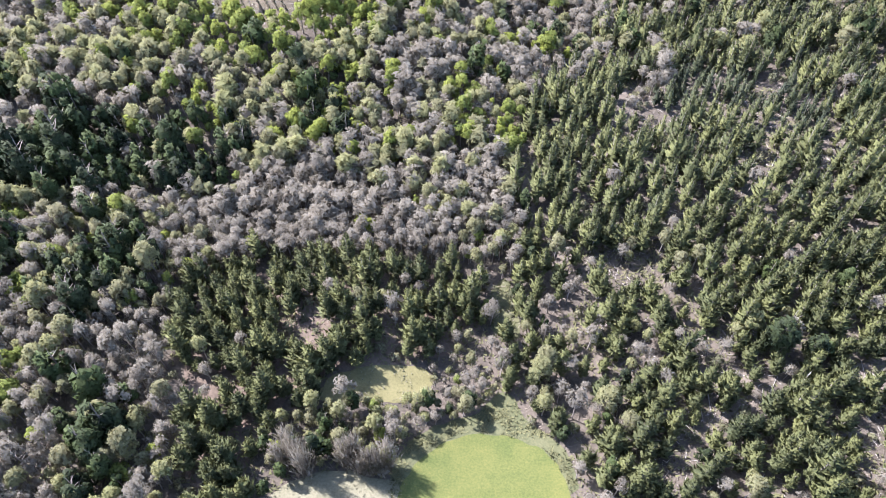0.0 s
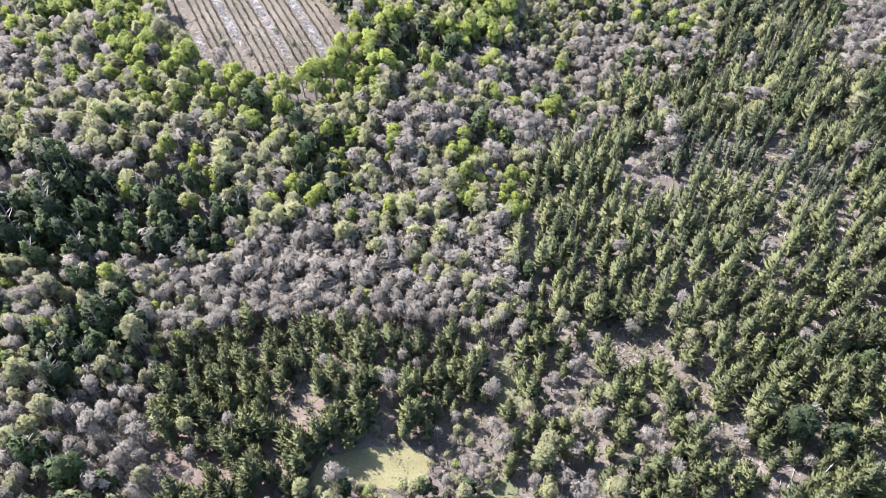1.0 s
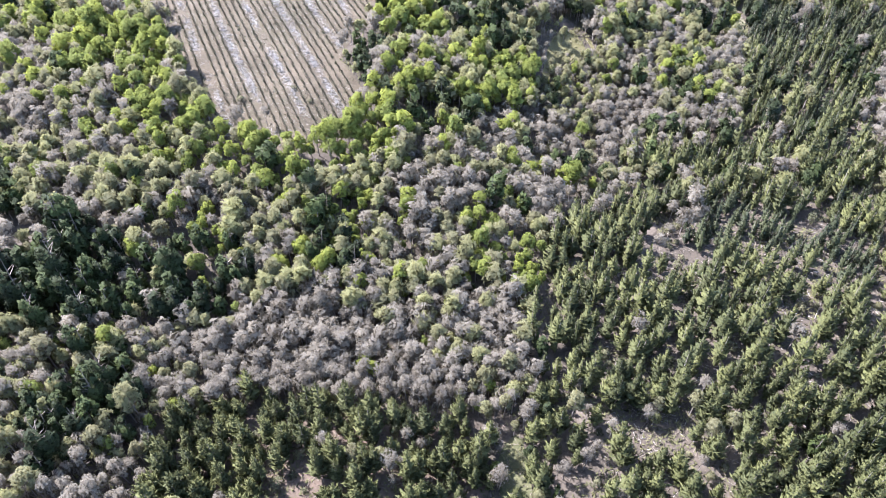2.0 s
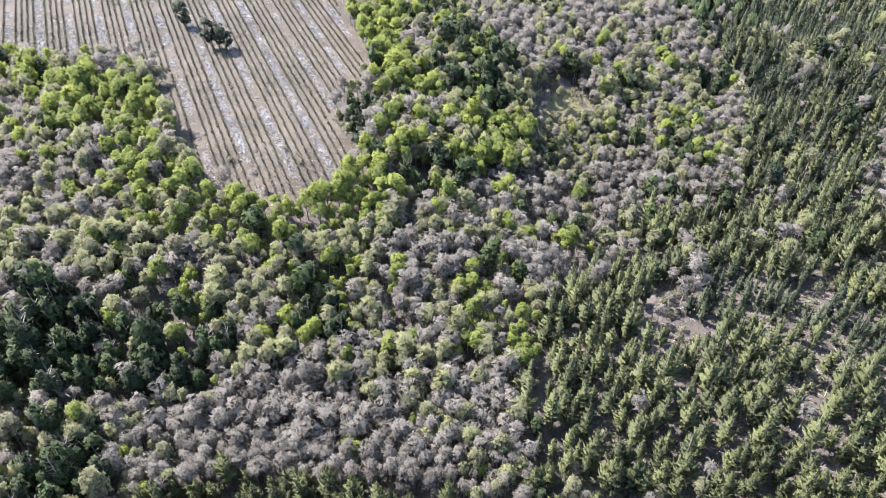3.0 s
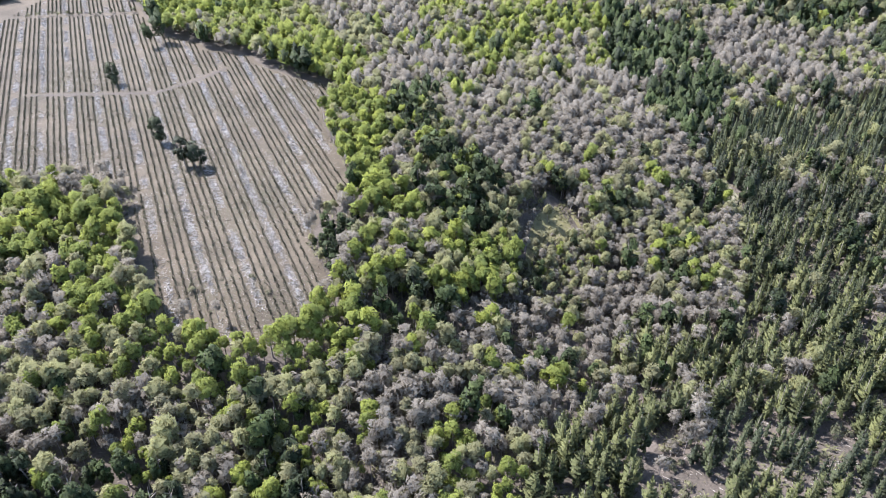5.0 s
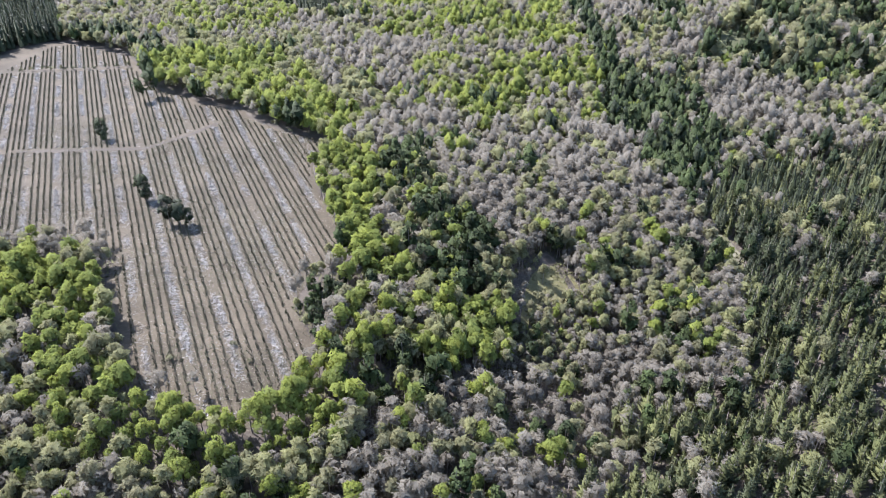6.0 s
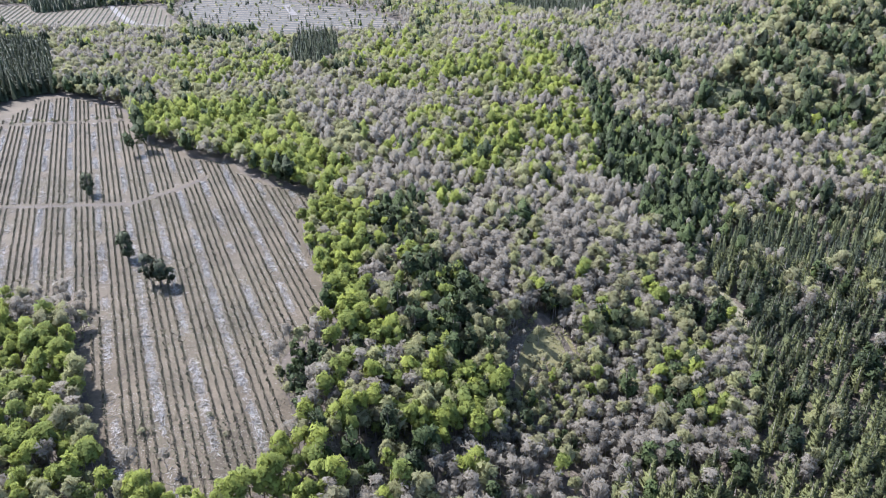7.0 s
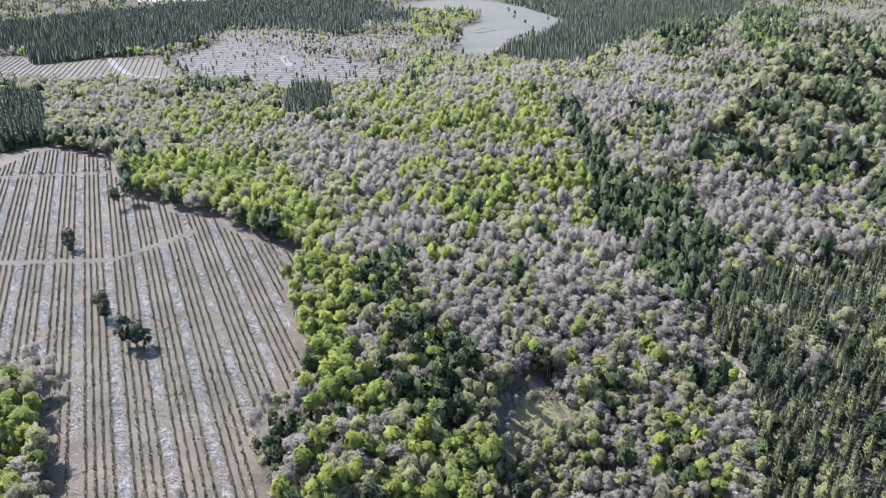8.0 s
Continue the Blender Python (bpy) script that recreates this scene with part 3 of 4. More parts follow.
def needled(height, radius, levels, around, r, tufts=1, lift=1.0):
    """A conifer: whorls of boughs that turn up at their ends."""
    h = np.repeat(np.linspace(0.16, 0.95, levels), around) + r.normal(0, 0.014, levels * around)
    a = r.uniform(0, 2 * np.pi, len(h))
    reach = radius * np.clip(1.04 - h, 0.07, 1) ** 0.8 * r.uniform(0.55, 1.25, len(h)) * np.where(h < 0.3, 0.8, 1.0) * 1.25
    out = np.stack([np.cos(a), np.sin(a), np.zeros_like(a)], -1)
    up = np.array([0, 0, 1.0])
    base = np.stack([0 * h, 0 * h, h * height], -1)
    tip = base + out * reach[:, None] + up * (reach * lift * r.uniform(0.25, 0.85, len(h)))[:, None]
    side = np.stack([-out[:, 1], out[:, 0], 0 * a], -1) * (reach * 0.40)[:, None]
    mid = base * 0.45 + tip * 0.55 - up * (reach * 0.14)[:, None]
    soft = out * 0.6 + up * 0.75
    got = [facing(np.stack([base, mid + side, tip], 1), soft + 0.2 * r.normal(size=out.shape)), facing(np.stack([base, tip, mid - side], 1), soft + 0.2 * r.normal(size=out.shape))]
    for _ in range(tufts - 1):
        k = r.uniform(0.4, 1.0, len(h))[:, None]
        p = base * (1 - k) + tip * k
        q = p + (out * 0.45 + r.normal(size=out.shape) * 0.35 + up * 0.95) * (reach * 0.5 + 0.25)[:, None]
        got.append(facing(blades(p, q, reach * 0.13 + 0.05, r), soft + 0.2 * r.normal(size=out.shape)))
    top = np.array([[0, 0, height * 0.9]] * 4) + r.normal(size=(4, 3)) * 0.12
    got.append(facing(blades(top, top + up * height * 0.11, np.full(4, 0.16), r), r.normal(size=(4, 3)) + up))
    return joined(*got)


def stems(height, thick, limbs, reach, r, sides=5, start=0.35):
    """A tapered trunk with limbs: corners of triangles and their normals."""
    def taper(a, b, wa, wb, k):
        a, b = np.array(a), np.array(b)
        d = (b - a) / np.linalg.norm(b - a)
        u = np.cross(d, (0.3, 0.9, 0.1))
        u /= np.linalg.norm(u)
        w = np.cross(d, u)
        ang = np.arange(k) * 2 * np.pi / k
        ring = np.cos(ang)[:, None] * u + np.sin(ang)[:, None] * w
        lo, hi = a + ring * wa, b + ring * wb
        nx = np.roll(np.arange(k), -1)
        return facing(np.concatenate([np.stack([lo, lo[nx], hi[nx]], 1), np.stack([lo, hi[nx], hi], 1)]), np.concatenate([ring, ring]))
    bend = r.normal(0, 0.02 * height, 2)
    knee = np.array([bend[0], bend[1], height * 0.5])
    top = np.array([bend[0] * 1.6, bend[1] * 1.6, height * 0.92])
    got = [taper((0, 0, -0.5), knee, thick, thick * 0.6, sides), taper(knee, top, thick * 0.6, thick * 0.12, sides)]
    for k in range(limbs):
        h = r.uniform(start, 0.75)
        a = r.uniform(0, 2 * np.pi)
        p = knee * min(1, h * 2) if h < 0.5 else knee + (top - knee) * (h - 0.5) / 0.42
        q = p + np.array([math.cos(a) * reach, math.sin(a) * reach, reach * r.uniform(0.5, 1.1)]) * r.uniform(0.6, 0.95)
        got.append(taper(p, q, thick * 0.4, thick * 0.1, 3))
    return joined(*got)


def tree_shape(kind, level, r):
    """Corners of the crown and of the trunk of one tree. level 0 is the fullest."""
    n = level
    slack = (0.5, 0.45, 0.35, 0.25)[n]
    if kind == "bare":
        h, rad = r.uniform(10, 15), r.uniform(2.0, 3.0)
        if n < 2:
            crown = twiggy(h, rad, (20, 14)[n], (340, 96)[n], r, fill=(1.6, 2.0)[n])
        elif n == 2:
            crown = joined(lobed(h, rad, 1.0, 1, r), twiggy(h, rad * 1.1, 10, 24, r, fill=0.9))
        else:
            crown = joined(lobed(h, rad * 1.1, 1.0, 1, r), twiggy(h, rad * 1.15, 5, 5, r, fill=0.5))
        trunk = stems(h, 0.2, (9, 3, 0, 0)[n], rad * 0.9, r, (5, 3, 3, 3)[n])
    elif kind == "poplar":
        h, k = r.uniform(15, 19), 560
        p = np.stack([r.normal(0, 1.0, k), r.normal(0, 1.0, k), r.uniform(0.08, 0.76, k) * h], -1)
        q = p + np.stack([p[:, 0] * 0.3 + r.normal(0, 0.22, k), p[:, 1] * 0.3 + r.normal(0, 0.22, k), r.uniform(2.0, 4.5, k)], -1)
        crown = facing(blades(p, q, r.uniform(0.1, 0.24, k), r), p * np.array([1, 1, 0]) + 0.3 * r.normal(size=(k, 3)) + np.array([0, 0, 0.3]))
        trunk = stems(h, 0.25, 8, 1.2, r)
    elif kind == "budding":
        h, rad = r.uniform(9, 14), r.uniform(1.9, 2.9)
        if n < 2:
            crown = joined(twiggy(h, rad, (15, 10)[n], (140, 40)[n], r, fill=(0.9, 1.2)[n]), leafy(h, rad, (17, 12)[n], (220, 66)[n], r, -0.3, 1.0, (0.8, 1.1)[n], slack))
        else:
            crown = joined(lobed(h, rad * (1.0, 1.1)[n - 2], 1.0, 1, r), leafy(h, rad * 1.05, (12, 5)[n - 2], (22, 5)[n - 2], r, -0.3, 1.0, (0.7, 0.4)[n - 2], 0.35))
        trunk = stems(h, 0.2, (8, 3, 0, 0)[n], rad * 0.9, r, (5, 3, 3, 3)[n])
    elif kind == "leafing":
        h, rad = r.uniform(10, 15), r.uniform(1.9, 3.0)
        crown = leafy(h, rad, (24, 14, 11, 4)[n], (420, 120, 24, 5)[n], r, -0.3, 1.0, (1.3, 1.6, 0.8, 0.4)[n], slack)
        if n > 1:
            crown = joined(lobed(h, rad * (1.0, 1.1)[n - 2], 1.0, 1, r), crown)
        trunk = stems(h, 0.25, (7, 3, 0, 0)[n], rad * 0.8, r, (5, 3, 3, 3)[n])
    elif kind == "evergreen":
        h, rad = r.uniform(12, 19), r.uniform(1.9, 2.9)
        crown = leafy(h, rad, (24, 16, 10, 5)[n], (400, 125, 24, 5)[n], r, -0.8, 1.22, (1.3, 1.3, 0.8, 0.4)[n], slack)
        if n > 1:
            crown = joined(lobed(h, rad * (1.0, 1.1)[n - 2], 1.2, 1, r, -0.6), crown)
        trunk = stems(h, 0.25, (6, 2, 0, 0)[n], rad * 0.7, r, (5, 3, 3, 3)[n])
    elif kind in ("pine", "fir"):
        h, rad = r.uniform(11.5, 16.5), r.uniform(2.3, 3.2) * (1 if kind == "pine" else 0.95)
        if n == 3:
            crown = coned(h, rad, 4, r)
        else:
            crown = needled(h, rad, (15, 10, 6)[n], (6, 6, 4)[n], r, (4, 2, 1)[n], 1.0 if kind == "pine" else 0.45)
        if n in (1, 2):
            crown = joined(crown, coned(h * 0.94, rad * (0.45, 0.7)[n - 1], (4, 5)[n - 1], r))
        trunk = stems(h, 0.22, (5, 0, 0, 0)[n], rad * 0.4, r, (5, 3, 3, 3)[n], 0.2)
    else:
        h, rad = r.uniform(1.5, 3.2), r.uniform(1.2, 2.2)
        crown = leafy(h, rad, (8, 5, 4, 4)[n], (110, 50, 20, 8)[n], r, -0.2, 1.2)
        trunk = stems(h, 0.06, (4, 0, 0, 0)[n], rad * 0.6, r, (4, 3, 3, 3)[n], 0.05)
    return crown, trunk


TREE_NAMES = {
    "bare": ("bare_tree", "leafless grey deciduous tree with a fine twiggy crown", "tree"),
    "poplar": ("poplar_tree", "tall narrow leafless grey-brown poplar by the pasture", "tree"),
    "budding": ("budding_tree", "olive-grey deciduous tree just coming into leaf", "tree"),
    "leafing": ("leafing_tree", "deciduous tree in fresh yellow-green spring leaf", "tree"),
    "evergreen": ("evergreen_tree", "dark green broad evergreen tree in dense wood", "tree"),
    "pine": ("pine_tree", "tall olive-green pine with upturned boughs", "tree"),
    "fir": ("fir_tree", "dark green planted conifer with a pointed top", "tree"),
    "shrub": ("shrub", "low olive-brown shrub on the forest floor", "shrub"),
}
KINDS = ("bare", "budding", "leafing", "evergreen", "pine", "shrub", "fir")
rng = np.random.default_rng(11)

# where trees stand: each wood has its own uneven grid, cut to its outline
spots, earlier = [], list(OPEN)
for outline, spacing, grown, gaps, shares in WOODS + [(None, 6.2, 1.0, 0.0, np.array((0.45, 0.25, 0.08, 0.2, 0.0, 0.02, 0.0)))]:
    for lo, hi, wide in ((-45, 42, 1.5), (42, 600, 1.0), (600, 1000, 1.0), (1000, 1450, 1.1), (1450, 2350, 1.4)):
        # broad-leaved woods stand close
        step = spacing * wide * (0.87 if hi == 600 and shares[:3].sum() > 0.5 * shares.sum() else 1.0)
        box = np.asarray(outline) if outline is not None else np.array([(-1500, lo), (1500, hi)])
        x0, x1, y0, y1 = box[:, 0].min(), box[:, 0].max(), max(lo, box[:, 1].min()), min(hi, box[:, 1].max())
        if y1 <= y0:
            continue
        gx, gy = np.meshgrid(np.arange(x0, x1 + step, step), np.arange(y0, y1, step * 0.9))
        gx = gx + (np.arange(len(gx)) % 2)[:, None] * step / 2
        gx = (gx + rng.uniform(-0.46, 0.46, gx.shape) * step).ravel()
        gy = gy.ravel() + rng.uniform(-0.46, 0.46, gx.size) * step
        ok = (np.abs(gx - 10 + 0.045 * gy) < 100 + 0.48 * np.maximum(gy, 30) + 0.14 * np.maximum(gy - 900, 0)) & (gy >= lo) & (gy < hi)
        gx, gy = gx[ok], gy[ok]
        ok = inside(gx, gy, outline) if outline is not None else np.ones(len(gx), bool)
        for o in earlier:
            ok &= ~inside(gx, gy, o)
        ok &= rng.random(len(gx)) < 0.95
        gx, gy = gx[ok], gy[ok]
        lumps = np.array([noise.noise((gx[k] * 0.035, gy[k] * 0.035, 4.0)) for k in range(len(gx))])
        broad = np.array([noise.noise((gx[k] * 0.013, gy[k] * 0.013, 7.0)) for k in range(len(gx))])
        score = rng.random(len(gx)) * 0.55 + lumps * 0.55 + broad * 0.45
        u = (np.argsort(np.argsort(score)) + 0.5) / max(1, len(score))
        kind = np.searchsorted(np.cumsum(shares / shares.sum()), u)
        kind = np.clip(kind, 0, 6)
        if gaps:
            hole = np.array([noise.noise((gx[k] * 0.06, gy[k] * 0.06, 9.0)) + 0.5 * noise.noise((gx[k] * 0.15, gy[k] * 0.15, 2.0)) for k in range(len(gx))]) > 0.55 - gaps
            kind[hole] = rng.choice((0, 5, 5, 5, 9, 9, 9), hole.sum())
        spots.append(np.stack([gx, gy, kind, np.full(len(gx), grown)], -1)[kind < 9])
    if outline is not None:
        earlier.append(outline)
spots = np.concatenate(spots)

# trees that stand out
STAND = []


def stand(kind, places):
    STAND.append((kind, places))


stand("leafing", [(-91, 201), (-86, 197), (-88, 204), (-82, 175), (-84, 177), (-27, 153), (-24, 150), (-132, 145), (-134, 143), (-115, 95), (-116, 93), (-103, 73), (-101, 76), (-110, 139), (20, 201), (11, 222), (12, 216), (19, 185), (25, 189), (28, 185), (23, 181), (3, 183), (-40, 209), (-36, 206), (-46, 211), (-63, 144), (10, 111), (7, 109), (-9, 161), (-19, 197), (-35, 361), (-33, 347), (68, 378), (-18, 319), (47, 427)])
stand("budding", [(-97, 64), (-93, 61), (36, 139), (8, 111), (71, 119), (-82, 238), (-66, 216)])
stand("bare", [(23, 150), (20, 148), (9, 97), (11, 94), (7, 96), (17, 100), (35, 67), (44, 62), (57, 165), (-13, 80), (-7, 81), (47, 114), (85, 223), (86, 219), (-78, 86), (-79, 94), (-76, 73), (-78, 67), (-74, 64), (-145, 332), (-150, 330), (-154, 334), (-41, 323), (-76, 248), (-87, 246), (-258, 552)])
stand("shrub", [(-318, 567), (-311, 568), (-303, 570), (-297, 570), (-290, 572), (-282, 573), (-275, 575), (-268, 576), (-260, 577), (-252, 579), (-245, 580), (-80, 252), (-62, 262), (-90, 262), (-70, 270)])
stand("evergreen", [(-204, 506), (-199, 516), (85, 1758), (96, 1734), (93, 1617), (107, 1504), (156, 1573), (-9, 1317), (-12, 1216)])
stand("leafing", [(-127, 271), (-125, 274), (-119, 265), (-129, 260), (-131, 242), (-126, 238), (-121, 234), (-120, 244), (-113, 240), (-109, 244), (-103, 239), (-101, 246), (-137, 233), (-140, 236), (-150, 260), (-177, 269), (-171, 262), (-152, 291), (-147, 247), (-158, 230), (-147, 227), (-186, 274)])
stand("leafing", [(-82, 238), (-80, 241), (-86, 225), (-90, 226), (-80, 220), (-66, 226), (-59, 227), (-55, 225), (-66, 216), (-50, 210), (-44, 208), (-34, 209), (-38, 204), (-18, 212), (-91, 197), (-84, 195), (-43, 238), (-29, 249), (-25, 277), (-19, 284), (10, 225), (14, 225), (8, 270), (15, 281), (19, 262), (-3, 248), (-1, 230)])
stand("leafing", [(9, 223), (12, 217), (19, 203), (25, 194), (28, 198), (16, 193), (-19, 209), (-18, 207), (-44, 207), (-37, 207), (-33, 204), (-91, 201), (-88, 198), (-83, 189), (-81, 190), (-77, 224), (-80, 218), (-69, 215), (-58, 226), (-40, 244), (-16, 250), (-8, 239), (-20, 230), (-8, 255), (-2, 278), (13, 261), (16, 259), (66, 376), (-9, 288), (46, 425)])
stand("evergreen", [(19, 221), (23, 217), (15, 225), (134, 511), (128, 516), (106, 446), (125, 416), (124, 404), (-13, 331), (-6, 329), (2, 319), (9, 317), (-10, 315), (16, 317), (144, 368), (140, 362), (-21, 362)])
stand("evergreen", [(12, 217), (88, 310), (77, 309), (96, 317)])
stand("bare", [(61, 299), (61, 287), (58, 277), (68, 281), (74, 288), (77, 282), (86, 281), (87, 228), (88, 222), (88, 236), (25, 242), (29, 232), (34, 230), (21, 243), (37, 249), (52, 223), (49, 220), (106, 316), (112, 312)])
stand("bare", [(85, 247), (80, 215), (85, 223), (31, 255), (32, 240), (23, 230), (37, 246), (14, 230), (78, 289), (82, 283), (71, 296), (58, 291), (59, 277), (-113, 194), (-113, 182), (-153, 240), (-159, 253), (-161, 246)])
stand("budding", [(26, 211), (27, 207), (46, 244), (-148, 263), (-20, 281), (-29, 273), (-84, 236), (-64, 232), (-29, 210), (38, 315), (45, 314)])
stand("bare", [(86, 248), (86, 241), (89, 244), (95, 238), (97, 239), (86, 225), (87, 221), (84, 217), (149, 522), (46, 232), (53, 252)])
stand("bare", [(162, 368), (168, 375), (166, 364), (171, 375)])
stand("leafing", [(-41, 251), (-39, 249), (-142, 302), (-137, 299), (-141, 296), (-124, 280), (-128, 271), (-122, 267), (-111, 252), (-108, 249), (-127, 236), (-125, 239), (-140, 235), (-137, 241), (-78, 224), (-74, 226), (-82, 219), (-57, 226), (-50, 235), (-47, 238), (-46, 209), (-41, 207), (-34, 209), (-27, 206), (-20, 205), (-89, 201), (-84, 197), (-89, 195), (17, 221), (18, 204), (13, 196), (24, 193)])
for kind, places in STAND:
    for p in places:
        spots = spots[np.hypot(spots[:, 0] - p[0], spots[:, 1] - p[1]) > {"bare": 2.0, "fir": 1.5}.get(kind, 2.6)]
    spots = np.concatenate([spots, [(p[0], p[1], KINDS.index(kind), 1.1 if kind == "evergreen" else 1.0) for p in places]])
spots = spots[np.argsort(np.where(spots[:, 1] < 45, 2000.0, spots[:, 1]), kind="stable")]

SINGLE = 300
for k, kind in enumerate(KINDS):
    name, label, category = TREE_NAMES[kind]
    mine = spots[spots[:, 2] == k]
    mine = np.c_[mine, ground_height(mine[:, 0], mine[:, 1])]
    # the nearest stand one by one
    models = []
    for v in range(5):
        crown, trunk = tree_shape(kind, 1 if kind == "fir" else 0, np.random.default_rng(100 * k + v))
        tree = tagged(new(name), label, category, "trees of the wood" if kind != "shrub" else "shrubs of the wood")
        part("trunk", loose("trunk", trunk, bark), tree)
        part("crown", loose("crown", crown, CROWN[kind]), tree)
        models.append(tree)
    for i, (x, y, _, grown, z) in enumerate(mine[:SINGLE]):
        s = rng.uniform(0.66, 1.2) * grown
        m = Matrix.LocRotScale((x, y, z - 0.1), Euler((rng.normal(0, 0.03), rng.normal(0, 0.03), rng.uniform(0, 6.28))), (s * rng.uniform(0.9, 1.1), s, s * rng.uniform(0.9, 1.12)))
        if i < len(models):
            models[i].matrix_basis = m
        else:
            copy_thing(models[i % len(models)], m)
    # the rest is woodland
    rest = mine[SINGLE:]
    for level, lo, hi in ((2, -99, 45), (0, 45, 150), (1, 150, 420), (2, 420, 900), (3, 900, 9999)):
        some = rest[(rest[:, 1] >= lo) & (rest[:, 1] < hi)]
        if not len(some):
            continue
        crowns, trunks, tints = [], [], []
        variants = 6
        pick = rng.integers(0, variants, len(some))
        for v in range(variants):
            at = some[pick == v]
            if not len(at):
                continue
            crown, trunk = tree_shape(kind, level, np.random.default_rng(5000 + 1000 * level + max(lo, 0) + 100 * k + v))
            s = rng.uniform(0.66, 1.2, len(at)) * at[:, 3]
            a = rng.uniform(0, 6.28, len(at))
            ca, sa, s1 = np.cos(a) * s, np.sin(a) * s, s * rng.uniform(0.9, 1.12, len(at))
            for store, (shape, norm) in ((crowns, crown), (trunks, trunk)):
                if store is trunks and level >= 2:
                    continue
                q = np.empty((2, len(at), len(shape), 3), np.float32)
                q[0, :, :, 0] = ca[:, None] * shape[:, 0] - sa[:, None] * shape[:, 1] + at[:, :1]
                q[0, :, :, 1] = sa[:, None] * shape[:, 0] + ca[:, None] * shape[:, 1] + at[:, 1:2]
                q[0, :, :, 2] = s1[:, None] * shape[:, 2] + at[:, 4:5]
                c1, s2 = np.cos(a)[:, None], np.sin(a)[:, None]
                q[1, :, :, 0] = c1 * norm[:, 0] - s2 * norm[:, 1]
                q[1, :, :, 1] = s2 * norm[:, 0] + c1 * norm[:, 1]
                q[1, :, :, 2] = norm[:, 2]
                store.append(q.reshape(2, -1, 3))
            tints.append(np.repeat(rng.random(len(at)), len(crown[0])))
        stand = tagged(new(name.replace("_tree", "") + "_woodland"), label.replace(" tree", " trees"), "woodland" if kind != "shrub" else "undergrowth", kind="stuff")
        me = loose("crowns", np.concatenate(crowns, axis=1), CROWN[kind])
        me.attributes.new("tint", "FLOAT", "POINT").data.foreach_set("value", np.concatenate(tints).astype(np.float32))
        tagged(part("crowns", me, stand), kind="stuff")
        if trunks:
            tagged(part("trunks", loose("trunks", np.concatenate(trunks, axis=1), bark), stand), kind="stuff")

# bare poplars by the pasture
name, label, category = TREE_NAMES["poplar"]
models = []
for i, (x, y) in enumerate([(-21, 68), (-19, 68), (-17, 68), (-24, 70), (-26, 71), (-37, 70), (-39, 72), (-35, 67), (-42, 70), (-41, 75), (-23, 72), (-14, 70)]):
    m = Matrix.LocRotScale((x, y, float(ground_height(x, y)) - 0.1), Euler((0, 0, i * 1.7)), (0.9 + 0.07 * (i % 4),) * 3)
    if i < 3:
        crown, trunk = tree_shape("poplar", 0, np.random.default_rng(900 + i))
        tree = tagged(new(name), label, category, "poplars by the pasture")
        part("trunk", loose("trunk", trunk, bark), tree)
        part("crown", loose("crown", crown, CROWN["bare"]), tree)
        tree.matrix_basis = m
        models.append(tree)
    else:
        copy_thing(models[i % 3], m)

# dark trees left standing in the planted field
for i, (x, y, tall, rad) in enumerate([(-124, 351, 17, 3.6), (-119, 350.5, 15, 3.3), (-116, 352.5, 10, 2.4), (-146, 375, 16.5, 3.2), (-143.5, 372.5, 11, 2.6), (-200, 446, 15, 3.3), (-197, 442, 8, 2.0)]):
    r = np.random.default_rng(300 + i)
    tree = tagged(new("field_tree"), "dark green narrow tree standing alone among planted rows", "tree", "trees in the field")
    part("trunk", loose("trunk", stems(tall, 0.22, 6, rad * 0.7, r), bark), tree)
    part("crown", loose("crown", leafy(tall, rad, 22, 620, r, -0.9, 1.22, 1.3), CROWN["fir"]), tree)
    tree.matrix_basis = pose(x, y, float(ground_height(x, y)) - 0.1)


